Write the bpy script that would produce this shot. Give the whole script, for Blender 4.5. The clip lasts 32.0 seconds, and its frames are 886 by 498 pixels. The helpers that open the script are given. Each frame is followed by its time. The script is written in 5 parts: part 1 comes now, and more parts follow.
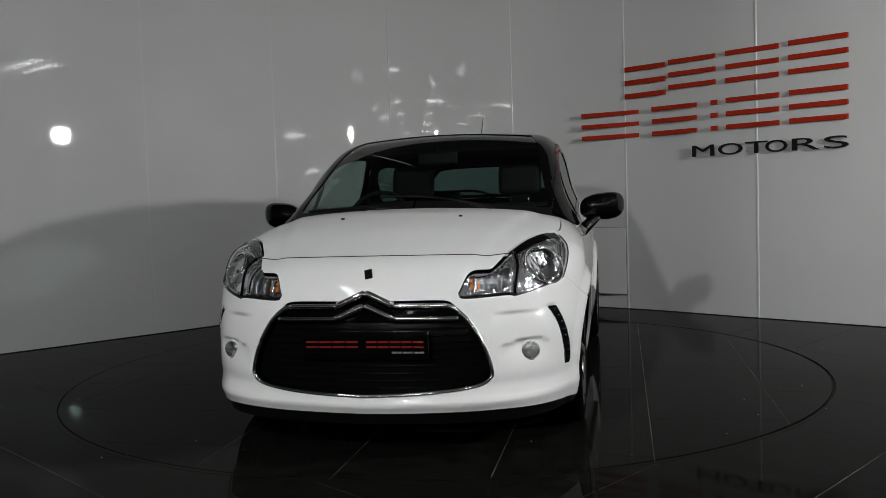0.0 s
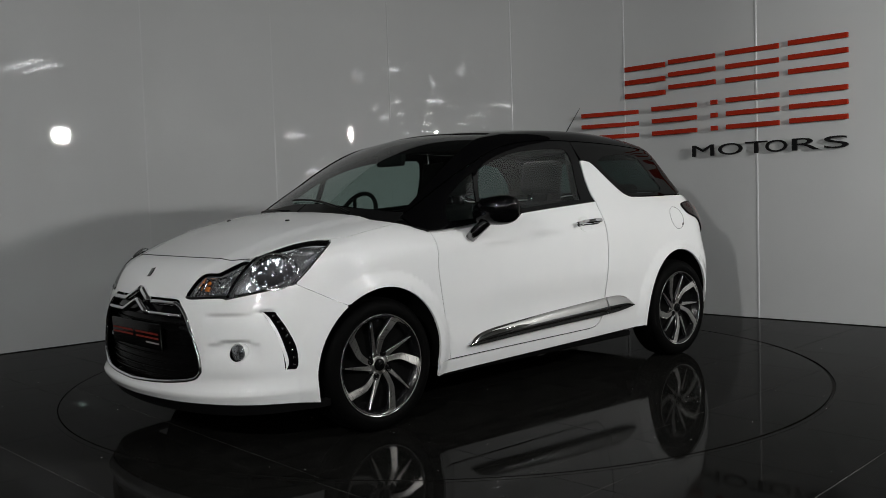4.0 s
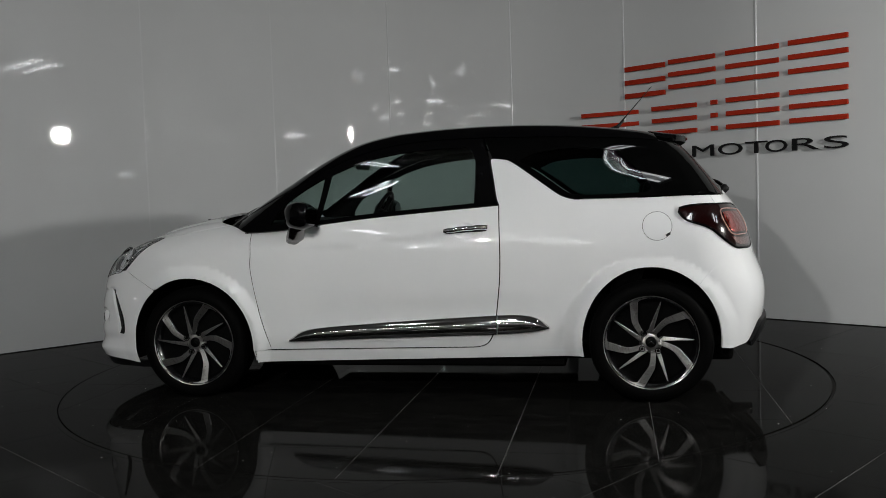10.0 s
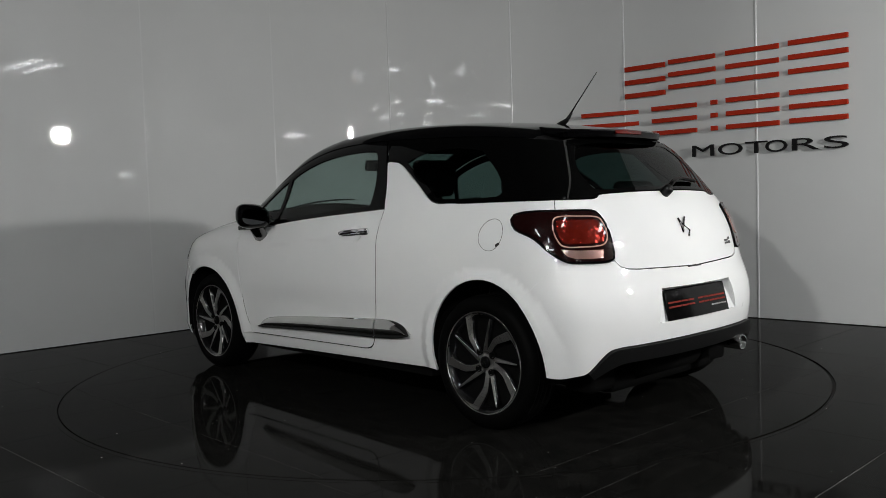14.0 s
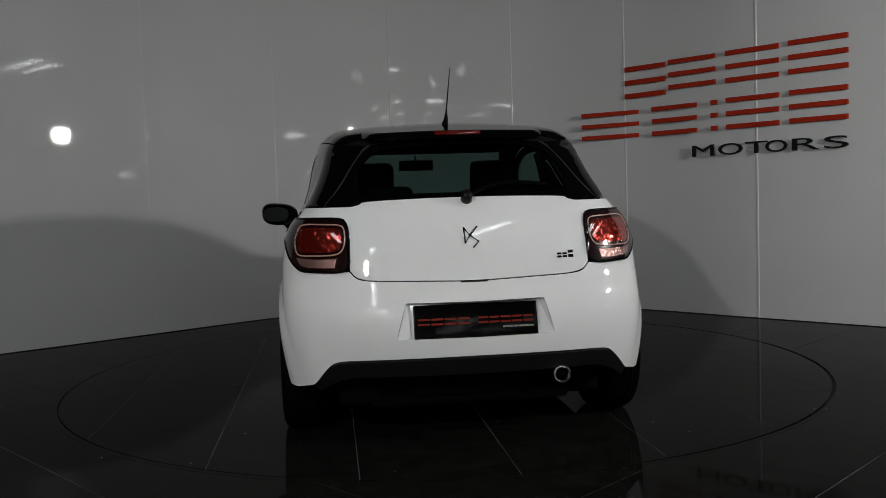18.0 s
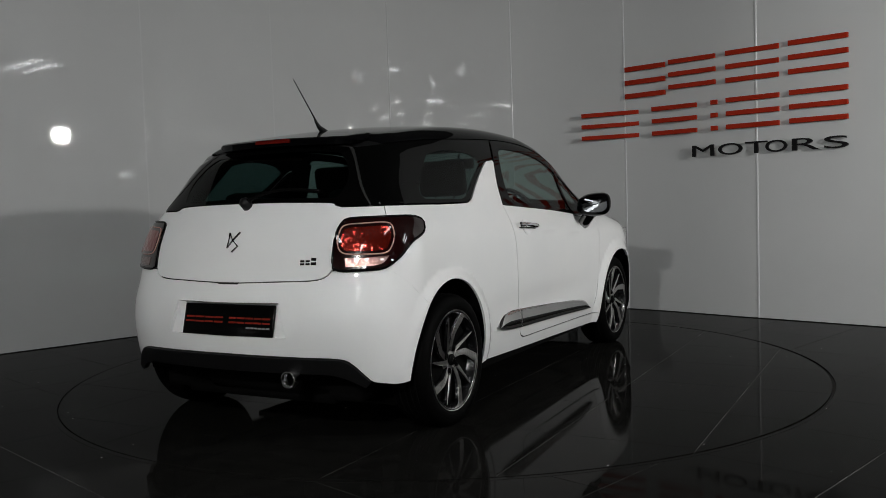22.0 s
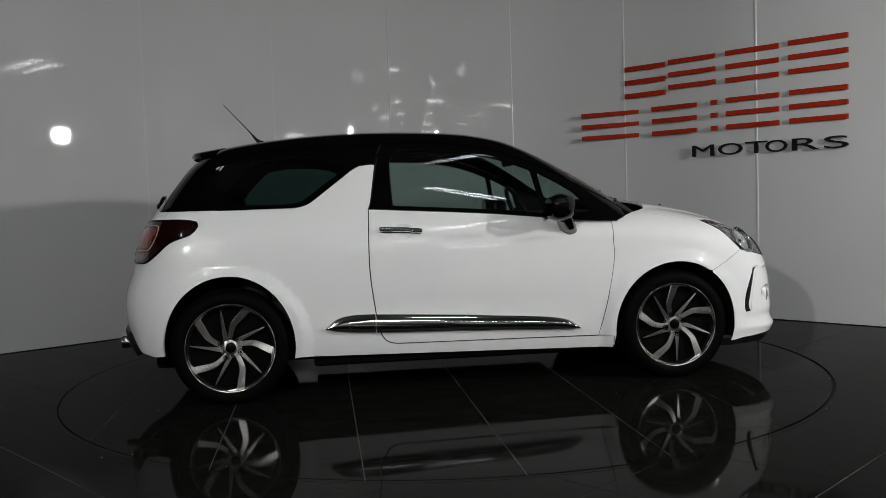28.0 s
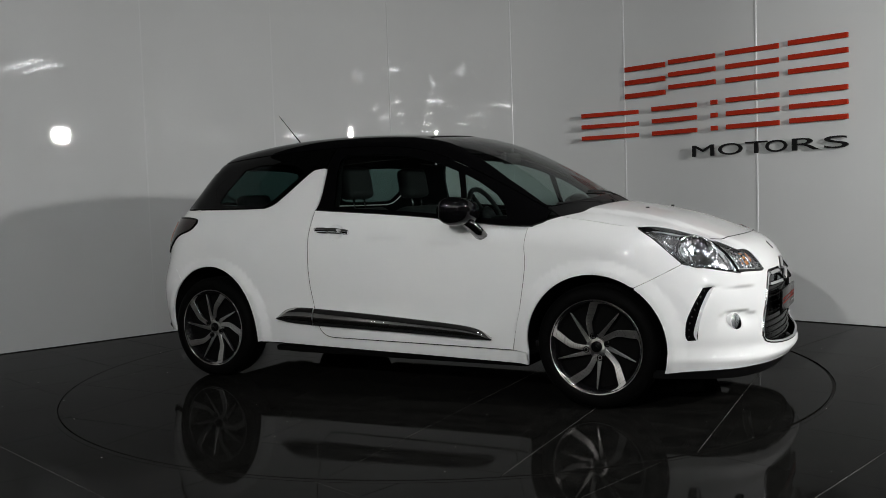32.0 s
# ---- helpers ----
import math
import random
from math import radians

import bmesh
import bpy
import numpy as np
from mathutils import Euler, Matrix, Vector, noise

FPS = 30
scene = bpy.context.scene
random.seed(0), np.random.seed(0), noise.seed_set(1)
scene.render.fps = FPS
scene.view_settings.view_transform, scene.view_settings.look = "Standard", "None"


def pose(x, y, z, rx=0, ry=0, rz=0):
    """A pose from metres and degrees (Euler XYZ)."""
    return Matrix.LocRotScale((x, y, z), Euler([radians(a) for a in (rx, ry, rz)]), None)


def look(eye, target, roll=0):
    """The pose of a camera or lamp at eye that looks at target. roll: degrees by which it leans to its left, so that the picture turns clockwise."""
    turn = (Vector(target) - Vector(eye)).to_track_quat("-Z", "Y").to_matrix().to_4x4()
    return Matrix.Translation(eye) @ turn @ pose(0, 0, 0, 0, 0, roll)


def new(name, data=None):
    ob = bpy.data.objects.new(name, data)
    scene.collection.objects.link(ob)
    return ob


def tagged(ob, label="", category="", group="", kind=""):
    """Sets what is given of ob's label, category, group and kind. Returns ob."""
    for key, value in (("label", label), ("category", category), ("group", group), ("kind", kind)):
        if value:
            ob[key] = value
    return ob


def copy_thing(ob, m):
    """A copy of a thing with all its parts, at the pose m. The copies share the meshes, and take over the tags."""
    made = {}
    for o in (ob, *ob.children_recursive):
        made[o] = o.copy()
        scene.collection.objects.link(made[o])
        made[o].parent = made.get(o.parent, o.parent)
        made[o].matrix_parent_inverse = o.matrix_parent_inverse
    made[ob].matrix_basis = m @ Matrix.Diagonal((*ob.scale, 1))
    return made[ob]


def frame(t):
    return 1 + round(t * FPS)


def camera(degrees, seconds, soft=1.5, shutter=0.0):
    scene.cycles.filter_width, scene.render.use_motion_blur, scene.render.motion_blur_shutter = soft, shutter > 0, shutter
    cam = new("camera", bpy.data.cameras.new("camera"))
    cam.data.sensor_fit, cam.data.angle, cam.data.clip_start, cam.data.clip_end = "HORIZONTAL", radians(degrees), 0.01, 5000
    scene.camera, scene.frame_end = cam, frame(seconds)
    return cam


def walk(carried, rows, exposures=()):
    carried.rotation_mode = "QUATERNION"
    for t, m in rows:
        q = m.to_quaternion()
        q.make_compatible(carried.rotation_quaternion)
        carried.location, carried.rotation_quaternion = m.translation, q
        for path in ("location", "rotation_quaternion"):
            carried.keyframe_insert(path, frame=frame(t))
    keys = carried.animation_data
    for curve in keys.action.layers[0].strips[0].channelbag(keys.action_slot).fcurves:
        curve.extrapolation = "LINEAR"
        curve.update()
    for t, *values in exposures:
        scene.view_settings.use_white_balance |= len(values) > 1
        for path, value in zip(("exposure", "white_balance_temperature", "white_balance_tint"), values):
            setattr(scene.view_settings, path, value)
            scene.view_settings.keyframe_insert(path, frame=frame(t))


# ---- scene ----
# ---- camera: it stands still ----
EYE = (0.0, -5.4815, 1.0502)
PAN, TILT, LEAN = 0.135, 3.216, -1.847
cam = camera(53.597, 32.0, soft=0.7)
aim = Vector((math.sin(radians(PAN)) * math.cos(radians(TILT)), math.cos(radians(PAN)) * math.cos(radians(TILT)), -math.sin(radians(TILT))))
STAND = look(EYE, Vector(EYE) + aim, LEAN)
EXPOSURE = [(0.0, -0.03), (1.0, -0.04), (2.0, -0.03), (3.0, -0.07), (6.0, -0.23), (7.0, -0.23), (8.0, -0.36), (9.0, -0.33), (10.0, -0.03), (11.0, 0.25), (12.0, 0.27), (13.0, 0.27), (14.0, 0.23), (17.0, -0.36), (18.0, -0.46), (19.0, -0.58), (20.0, -0.41), (21.0, -0.11), (22.0, -0.13), (23.0, -0.23), (24.0, -0.36), (25.0, -0.38), (28.0, -0.11), (29.0, 0.02), (30.0, 0.12), (31.0, 0.20), (32.0, 0.27)]
walk(cam, [(0.0, STAND), (32.0, STAND)], exposures=EXPOSURE)

# ---- the turntable: one even clockwise turn ----
TURN_START, TURN_RATE = -101.70, -8.9494
AXIS_X, AXIS_Y = 0.0035, -0.0945          # the turning axis, in the car's own space
DISC_R = 2.239


def turn_rows(ax, ay):
    rows = []
    for i in range(33):
        a = radians(TURN_START + TURN_RATE * i)
        c, s = math.cos(a), math.sin(a)
        rows.append((float(i), pose(-(c * ax - s * ay), -(s * ax + c * ay), 0, 0, 0, math.degrees(a))))
    return rows


# ---- world and lamps ----
world = bpy.data.worlds.new("world")
world.use_nodes = True
scene.world = world
world.node_tree.nodes["Background"].inputs[0].default_value = (0.6, 0.65, 0.7, 1)
world.node_tree.nodes["Background"].inputs[1].default_value = 0.02
CEIL = 3.8


def lamp(name, eye, target, w, h, power, colour=(1, 0.97, 0.93), spread=180):
    d = bpy.data.lights.new(name, "AREA")
    d.shape, d.size, d.size_y, d.energy, d.color, d.spread = "ELLIPSE", w, h, power, colour, radians(spread)
    ob = new(name, d)
    ob.matrix_world = look(eye, target)
    return ob


FLOOD_A, FLOOD_B = (5.05, -3.0, 2.37), (-1.45, -5.75, 2.40)
lamp("flood_lamp_light", FLOOD_A, (2.0, 1.4, 0.9), 0.30, 0.26, 152, (1.0, 0.99, 0.95))
lamp("flood_lamp_light", FLOOD_B, (0.45, 1.0, 0.9), 0.15, 0.12, 78, (1.0, 0.99, 0.95))
# twin-tube battens: place, turn; the near ones hang over the display, the rest run back through the hall
TUBE_Z = 3.45
BATTENS = [(1.15, -3.5, 75), (-2.2, -4.1, 80), (4.0, -2.97, 126), (4.58, -3.01, 126), (-1.4, -6.3, 75)]
SPOTS = [(7.1, -1.03, 2.40), (6.6, -2.03, 2.40)]
WALL_STRIPS = [(8.94, -5.2, 1.84, 0), (8.94, -3.75, 1.80, 0), (-8.94, -5.67, 1.46, 180), (-8.94, -1.1, 0.95, 180)]
BATTENS += [(x, y, 0) for y in (-9.5, -12.5, -15.5, -18.5) for x in (-6.0, -2.0, 2.0, 6.0)]


# ---- materials ----
def mat(name, colour=(0.5, 0.5, 0.5), rough=0.5, metal=0.0, coat=0.0, spec=0.5, emit=None, power=0.0):
    m = bpy.data.materials.new(name)
    m.use_nodes = True
    b = m.node_tree.nodes["Principled BSDF"]
    b.inputs["Base Color"].default_value = (*colour, 1)
    b.inputs["Roughness"].default_value = rough
    b.inputs["Metallic"].default_value = metal
    b.inputs["Coat Weight"].default_value = coat
    b.inputs["Coat Roughness"].default_value = 0.03
    b.inputs["Specular IOR Level"].default_value = spec
    if emit:
        b.inputs["Emission Color"].default_value = (*emit, 1)
        b.inputs["Emission Strength"].default_value = power
    return m


def noise_node(m, scale, detail=4.0, rough=0.55, stretch=(1, 1, 1), space="Object"):
    n = m.node_tree.nodes
    tc, mp, nz = n.new("ShaderNodeTexCoord"), n.new("ShaderNodeMapping"), n.new("ShaderNodeTexNoise")
    mp.inputs["Scale"].default_value = stretch
    nz.inputs["Scale"].default_value, nz.inputs["Detail"].default_value, nz.inputs["Roughness"].default_value = scale, detail, rough
    m.node_tree.links.new(tc.outputs[space], mp.inputs[0])
    m.node_tree.links.new(mp.outputs[0], nz.inputs["Vector"])
    return nz


def ramp(m, source, stops):
    r = m.node_tree.nodes.new("ShaderNodeValToRGB")
    e = r.color_ramp.elements
    while len(e) < len(stops):
        e.new(0.5)
    for el, (p, c) in zip(e, stops):
        el.position, el.color = p, (*((c, c, c) if isinstance(c, (int, float)) else c), 1)
    m.node_tree.links.new(source, r.inputs[0])
    return r


def vary(m, a, b, scale, lo=0.35, hi=0.65, socket="Base Color", **kw):
    """Two tones of one surface, mixed by noise at real size."""
    nz = noise_node(m, scale, **kw)
    r = ramp(m, nz.outputs["Fac"], [(lo, a), (hi, b)])
    m.node_tree.links.new(r.outputs[0], m.node_tree.nodes["Principled BSDF"].inputs[socket])
    return r


def bump(m, scale, strength, distance=0.001, **kw):
    nz = noise_node(m, scale, **kw)
    b = m.node_tree.nodes.new("ShaderNodeBump")
    b.inputs["Strength"].default_value, b.inputs["Distance"].default_value = strength, distance
    m.node_tree.links.new(nz.outputs["Fac"], b.inputs["Height"])
    m.node_tree.links.new(b.outputs[0], m.node_tree.nodes["Principled BSDF"].inputs["Normal"])
    return b


def glass(name, tint, ior=1.5, rough=0.0):
    """A thin pane: tinted see-through with a real mirror sheen."""
    m = bpy.data.materials.new(name)
    m.use_nodes = True
    n, l = m.node_tree.nodes, m.node_tree.links
    n.clear()
    out, mix, tr, gl, fr, pw, ml = (n.new("ShaderNode" + k) for k in ("OutputMaterial", "MixShader", "BsdfTransparent", "BsdfGlossy", "LayerWeight", "Math", "Math"))
    tr.inputs[0].default_value = (*tint, 1)
    gl.inputs["Roughness"].default_value = rough
    fr.inputs[0].default_value = 0.5
    pw.operation, ml.operation = "POWER", "MULTIPLY_ADD"
    pw.inputs[1].default_value = 5.0
    f0 = ((ior - 1) / (ior + 1)) ** 2 * 1.15
    ml.inputs[1].default_value, ml.inputs[2].default_value = 1 - f0, f0
    l.new(fr.outputs["Facing"], pw.inputs[0])
    l.new(pw.outputs[0], ml.inputs[0])
    l.new(ml.outputs[0], mix.inputs[0])
    l.new(tr.outputs[0], mix.inputs[1])
    l.new(gl.outputs[0], mix.inputs[2])
    l.new(mix.outputs[0], out.inputs[0])
    return m


M_WALL = mat("gloss_wall_panel", (0.53, 0.54, 0.545), 0.03, spec=0.16)
vary(M_WALL, (0.52, 0.53, 0.535), (0.55, 0.56, 0.565), 0.7)
bump(M_WALL, 1.3, 0.14, 0.010, detail=2.5)
M_WALLCAP = mat("joint_trim", (0.62, 0.63, 0.64), 0.3)
M_JOINT = mat("painted_joint", (0.56, 0.57, 0.575), 0.25, spec=0.16)
M_SEAM = mat("hatch_seam", (0.10, 0.10, 0.10), 0.7)
M_GAP = mat("dark_gap", (0.012, 0.012, 0.012), 0.8)
M_PLASTER = mat("plaster", (0.3, 0.3, 0.3), 0.8)
vary(M_PLASTER, (0.27, 0.27, 0.27), (0.33, 0.33, 0.32), 1.2)
M_CEIL = mat("ceiling_paint", (0.06, 0.06, 0.06), 0.9)
vary(M_CEIL, (0.045, 0.045, 0.046), (0.07, 0.07, 0.07), 2.0)
M_TILE = mat("polished_granite", (0.006, 0.006, 0.006), 0.05, spec=0.009)
M_GROUT = mat("pale_grout", (0.17, 0.17, 0.165), 0.8)
vary(M_GROUT, (0.02, 0.02, 0.02), (0.30, 0.30, 0.29), 1.6, detail=6.0)
vary(M_TILE, (0.0050, 0.0050, 0.0047), (0.0095, 0.0093, 0.0087), 9.0, space="Object")
vary(M_TILE, (0.02,) * 3, (0.08,) * 3, 2.3, socket="Roughness", detail=8.0)
M_SLAT = mat("grille_black", (0.0025, 0.0025, 0.0025), 0.25, spec=0.05)


def flecks(m, scale, size, share, tone):
    """Scattered pale specks of dust and mica over a surface."""
    n, l = m.node_tree.nodes, m.node_tree.links
    tc, vo, lt, sp, gt, mu, mx = (n.new("ShaderNode" + k) for k in ("TexCoord", "TexVoronoi", "Math", "SeparateColor", "Math", "Math", "Mix"))
    vo.inputs["Scale"].default_value = scale
    lt.operation, gt.operation, mu.operation = "LESS_THAN", "GREATER_THAN", "MULTIPLY"
    lt.inputs[1].default_value, gt.inputs[1].default_value = size, 1 - share
    mx.data_type = "RGBA"
    mx.inputs["B"].default_value = (*tone, 1)
    b = n["Principled BSDF"].inputs["Base Color"]
    l.new(b.links[0].from_socket, mx.inputs["A"])
    l.new(tc.outputs["Object"], vo.inputs["Vector"])
    l.new(vo.outputs["Distance"], lt.inputs[0])
    l.new(vo.outputs["Color"], sp.inputs[0])
    l.new(sp.outputs[0], gt.inputs[0])
    l.new(lt.outputs[0], mu.inputs[0])
    l.new(gt.outputs[0], mu.inputs[1])
    l.new(mu.outputs[0], mx.inputs["Factor"])
    l.new(mx.outputs["Result"], b)


flecks(M_TILE, 26, 0.075, 0.05, (0.75, 0.75, 0.74))
M_SIGN_RED = mat("sign_red", (0.33, 0.021, 0.006), 0.6, spec=0.12)
vary(M_SIGN_RED, (0.315, 0.019, 0.005), (0.35, 0.024, 0.008), 6.0)
M_SIGN_BLACK = mat("sign_black", (0.004, 0.004, 0.0045), 0.45, spec=0.2)
M_TUBE = mat("fluorescent_tube", (0.9, 0.9, 0.9), 0.5, emit=(0.94, 0.98, 1.0), power=26)
M_TUBE_FAR = mat("bright_tube", (0.9, 0.9, 0.9), 0.5, emit=(0.97, 0.98, 0.97), power=38)
M_SPOT = mat("spot_lamp_glow", (0.9, 0.9, 0.9), 0.5, emit=(0.98, 0.98, 1.0), power=60)
M_HOUSING = mat("lamp_housing", (0.05, 0.05, 0.05), 0.5)

M_PAINT = mat("white_car_paint", (0.80, 0.81, 0.82), 0.4, coat=1.0, spec=0.05)
M_PAINT.node_tree.nodes["Principled BSDF"].inputs["Coat Roughness"].default_value = 0.012
vary(M_PAINT, (0.79, 0.80, 0.81), (0.815, 0.82, 0.825), 3.0)
M_BLACK = mat("gloss_black_paint", (0.0018, 0.0018, 0.0021), 0.05, spec=0.15)
M_FRIT = mat("black_edged_glass", (0.0012, 0.0013, 0.0013), 0.02, spec=0.15)
M_TRIM = mat("satin_black_plastic", (0.005, 0.005, 0.0053), 0.42, spec=0.2)
bump(M_TRIM, 700, 0.25, 0.0004)
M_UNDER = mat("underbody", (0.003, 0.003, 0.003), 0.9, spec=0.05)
M_CHROME = mat("chrome", (0.86, 0.86, 0.87), 0.06, metal=1.0)
M_CHROME_DARK = mat("dark_chrome", (0.22, 0.215, 0.215), 0.10, metal=1.0)
M_TYRE = mat("tyre_rubber", (0.0020, 0.0020, 0.0020), 0.6, spec=0.03)
bump(M_TYRE, 220, 0.3, 0.0006)
M_ALLOY = mat("machined_alloy", (0.45, 0.44, 0.43), 0.22, metal=0.97)


def turned(m):
    """Fine circular tool marks round the wheel's axis."""
    n, l = m.node_tree.nodes, m.node_tree.links
    tc, cr, vt, nz, mp, bm = (n.new("ShaderNode" + k) for k in ("TexCoord", "VectorMath", "VectorTransform", "TexNoise", "VectorMath", "Math"))
    cr.operation = "CROSS_PRODUCT"
    cr.inputs[1].default_value = (0, 1, 0)
    vt.vector_type, vt.convert_from, vt.convert_to = "VECTOR", "OBJECT", "WORLD"
    b = n["Principled BSDF"]
    b.inputs["Anisotropic"].default_value = 0.85
    l.new(tc.outputs["Object"], cr.inputs[0])
    l.new(cr.outputs[0], vt.inputs[0])
    l.new(vt.outputs[0], b.inputs["Tangent"])
    mp.operation = "LENGTH"
    l.new(tc.outputs["Object"], mp.inputs[0])
    nz.noise_dimensions = "1D"
    nz.inputs["Scale"].default_value = 400
    l.new(mp.outputs["Value"], nz.inputs["W"])
    bm.operation = "MULTIPLY_ADD"
    bm.inputs[1].default_value, bm.inputs[2].default_value = 0.16, 0.22
    l.new(nz.outputs["Fac"], bm.inputs[0])
    l.new(bm.outputs[0], b.inputs["Roughness"])


turned(M_ALLOY)
M_ALLOY_DARK = mat("gloss_black_alloy", (0.004, 0.004, 0.0045), 0.2, coat=0.25)
M_DISC = mat("brake_disc", (0.25, 0.24, 0.23), 0.4, metal=1.0)
M_GLASS = glass("window_glass", (0.56, 0.655, 0.63))
M_PRIVACY = glass("privacy_glass", (0.15, 0.225, 0.215), 1.25)
M_LENS = glass("clear_lens", (0.93, 0.94, 0.95))
M_REFLECT = mat("lamp_reflector", (0.90, 0.90, 0.91), 0.10, metal=1.0)
bump(M_REFLECT, 38, 0.75, 0.012, detail=1.0, stretch=(1, 1, 0.45))
M_LAMPBOX = mat("lamp_box", (0.84, 0.84, 0.85), 0.16, metal=0.85)
bump(M_LAMPBOX, 16, 0.60, 0.02, detail=1.0, stretch=(1, 1, 0.5))
M_MIRROR = mat("mirror", (0.09, 0.095, 0.10), 0.01, metal=1.0)
M_CHROME_MID = mat("polished_strip", (0.66, 0.65, 0.64), 0.04, metal=1.0)
M_RING = mat("light_guide", (0.46, 0.27, 0.23), 0.12, coat=1.0)
M_CLEARRIB = mat("ribbed_lens", (0.22, 0.12, 0.11), 0.18, metal=0.6, coat=1.0)
bump(M_CLEARRIB, 260, 0.6, 0.002, stretch=(1, 1, 0.05))
M_FOG = mat("fog_reflector", (0.75, 0.75, 0.76), 0.25, metal=0.8)
bump(M_FOG, 50, 0.7, 0.010, detail=1.0)
M_AMBER = mat("amber_lens", (0.62, 0.20, 0.04), 0.15, coat=0.5)
M_RED = mat("red_lens", (0.009, 0.0009, 0.0009), 0.15, coat=1.0, spec=0.1)
M_REDGLOW = mat("red_bar", (0.25, 0.016, 0.008), 0.14, metal=0.75, coat=1.0)
bump(M_REDGLOW, 26, 0.55, 0.012, detail=1.0)
M_BRAKE = mat("dark_red_lens", (0.09, 0.006, 0.004), 0.2, coat=0.6, spec=0.1)
M_SEAT = mat("seat_cloth", (0.007, 0.007, 0.0075), 0.85)
bump(M_SEAT, 300, 0.4, 0.001)
M_DASH = mat("dash_plastic", (0.006, 0.006, 0.0065), 0.6, spec=0.2)
M_PLATE = mat("plate_black", (0.002, 0.002, 0.002), 0.15, spec=0.1)
M_PLATE_RED = mat("plate_red", (0.16, 0.014, 0.008), 0.5, spec=0.1)
M_PLATE_GREY = mat("plate_grey", (0.20, 0.20, 0.20), 0.4)


# ---- mesh helpers ----
def thing(name, label, category, group="", kind="", m=None):
    ob = new(name)
    ob.empty_display_size = 0.1
    if m is not None:
        ob.matrix_world = m
    return tagged(ob, label, category, group, kind)


def mesh_of(name, verts, faces, material, smooth=True, normals=None):
    me = bpy.data.meshes.new(name)
    me.from_pydata([tuple(map(float, v)) for v in verts], [], [tuple(map(int, f)) for f in faces])
    me.materials.append(material)
    me.polygons.foreach_set("use_smooth", [smooth] * len(me.polygons))
    me.update()
    if normals is not None:
        me.normals_split_custom_set_from_vertices([tuple(map(float, v)) for v in normals])
    return me


def part(name, bm, material, parent, label="", smooth=True, m=None):
    """Links a bmesh (or a ready mesh) as one mesh object under a thing or a part."""
    if isinstance(bm, bmesh.types.BMesh):
        me = bpy.data.meshes.new(name)
        bmesh.ops.recalc_face_normals(bm, faces=bm.faces)
        bm.to_mesh(me)
        bm.free()
        me.materials.append(material)
        me.polygons.foreach_set("use_smooth", [smooth] * len(me.polygons))
    else:
        me = bm
    ob = new(name, me)
    ob.parent = parent
    if m is not None:
        ob.matrix_basis = m
    if label:
        tagged(ob, label)
    return ob


def box_bm(x0, x1, y0, y1, z0, z1, bevel=0.0, seg=2):
    bm = bmesh.new()
    bmesh.ops.create_cube(bm, size=1, matrix=Matrix.LocRotScale(((x0 + x1) / 2, (y0 + y1) / 2, (z0 + z1) / 2), None, (x1 - x0, y1 - y0, z1 - z0)))
    if bevel:
        bmesh.ops.bevel(bm, geom=bm.edges[:], offset=bevel, segments=seg, affect="EDGES", profile=0.6)
    return bm


def lathe_bm(profile, steps=48, axis="Y"):
    """Turns a list of (along the axis, radius) round the axis."""
    bm = bmesh.new()
    rings = []
    for h, r in profile:
        ring = []
        for i in range(steps):
            a = 2 * math.pi * i / steps
            c, s = r * math.cos(a), r * math.sin(a)
            ring.append(bm.verts.new((c, h, s) if axis == "Y" else ((c, s, h) if axis == "Z" else (h, c, s))))
        rings.append(ring)
    for a, b in zip(rings, rings[1:]):
        for i in range(steps):
            bm.faces.new((a[i], a[(i + 1) % steps], b[(i + 1) % steps], b[i]))
    for ring in (rings[0], rings[-1]):
        bm.faces.new(ring)
    return bm


def tube_bm(points, radius, sides=8, closed=False, flat=1.0):
    """A round or flattened bar along a line; radius may be a list."""
    pts = [Vector(p) for p in points]
    n = len(pts)
    rad = radius if isinstance(radius, (list, tuple)) else [radius] * n
    bm = bmesh.new()
    rings = []
    for i, p in enumerate(pts):
        a = pts[(i - 1) % n] if closed or i > 0 else p
        b = pts[(i + 1) % n] if closed or i < n - 1 else p
        d = (b - a).normalized()
        up = Vector((0, 0, 1)) if abs(d.z) < 0.9 else Vector((1, 0, 0))
        u = d.cross(up).normalized()
        v = u.cross(d)
        rings.append([bm.verts.new(p + rad[i] * (math.cos(k) * u + flat * math.sin(k) * v)) for k in [2 * math.pi * j / sides for j in range(sides)]])
    pairs = list(zip(rings, rings[1:])) + ([(rings[-1], rings[0])] if closed else [])
    for a, b in pairs:
        for j in range(sides):
            bm.faces.new((a[j], a[(j + 1) % sides], b[(j + 1) % sides], b[j]))
    if not closed:
        bm.faces.new(rings[0])
        bm.faces.new(rings[-1])
    return bm


def prism_bm(outline, depth, bevel=0.0):
    """A flat outline in x, z, pushed from y=0 to y=depth."""
    bm = bmesh.new()
    lo = [bm.verts.new((x, 0, z)) for x, z in outline]
    hi = [bm.verts.new((x, depth, z)) for x, z in outline]
    n = len(lo)
    bm.faces.new(lo)
    bm.faces.new(hi)
    for i in range(n):
        bm.faces.new((lo[i], lo[(i + 1) % n], hi[(i + 1) % n], hi[i]))
    if bevel:
        bmesh.ops.recalc_face_normals(bm, faces=bm.faces)
        bmesh.ops.bevel(bm, geom=bm.edges[:], offset=bevel, segments=2, affect="EDGES")
    return bm


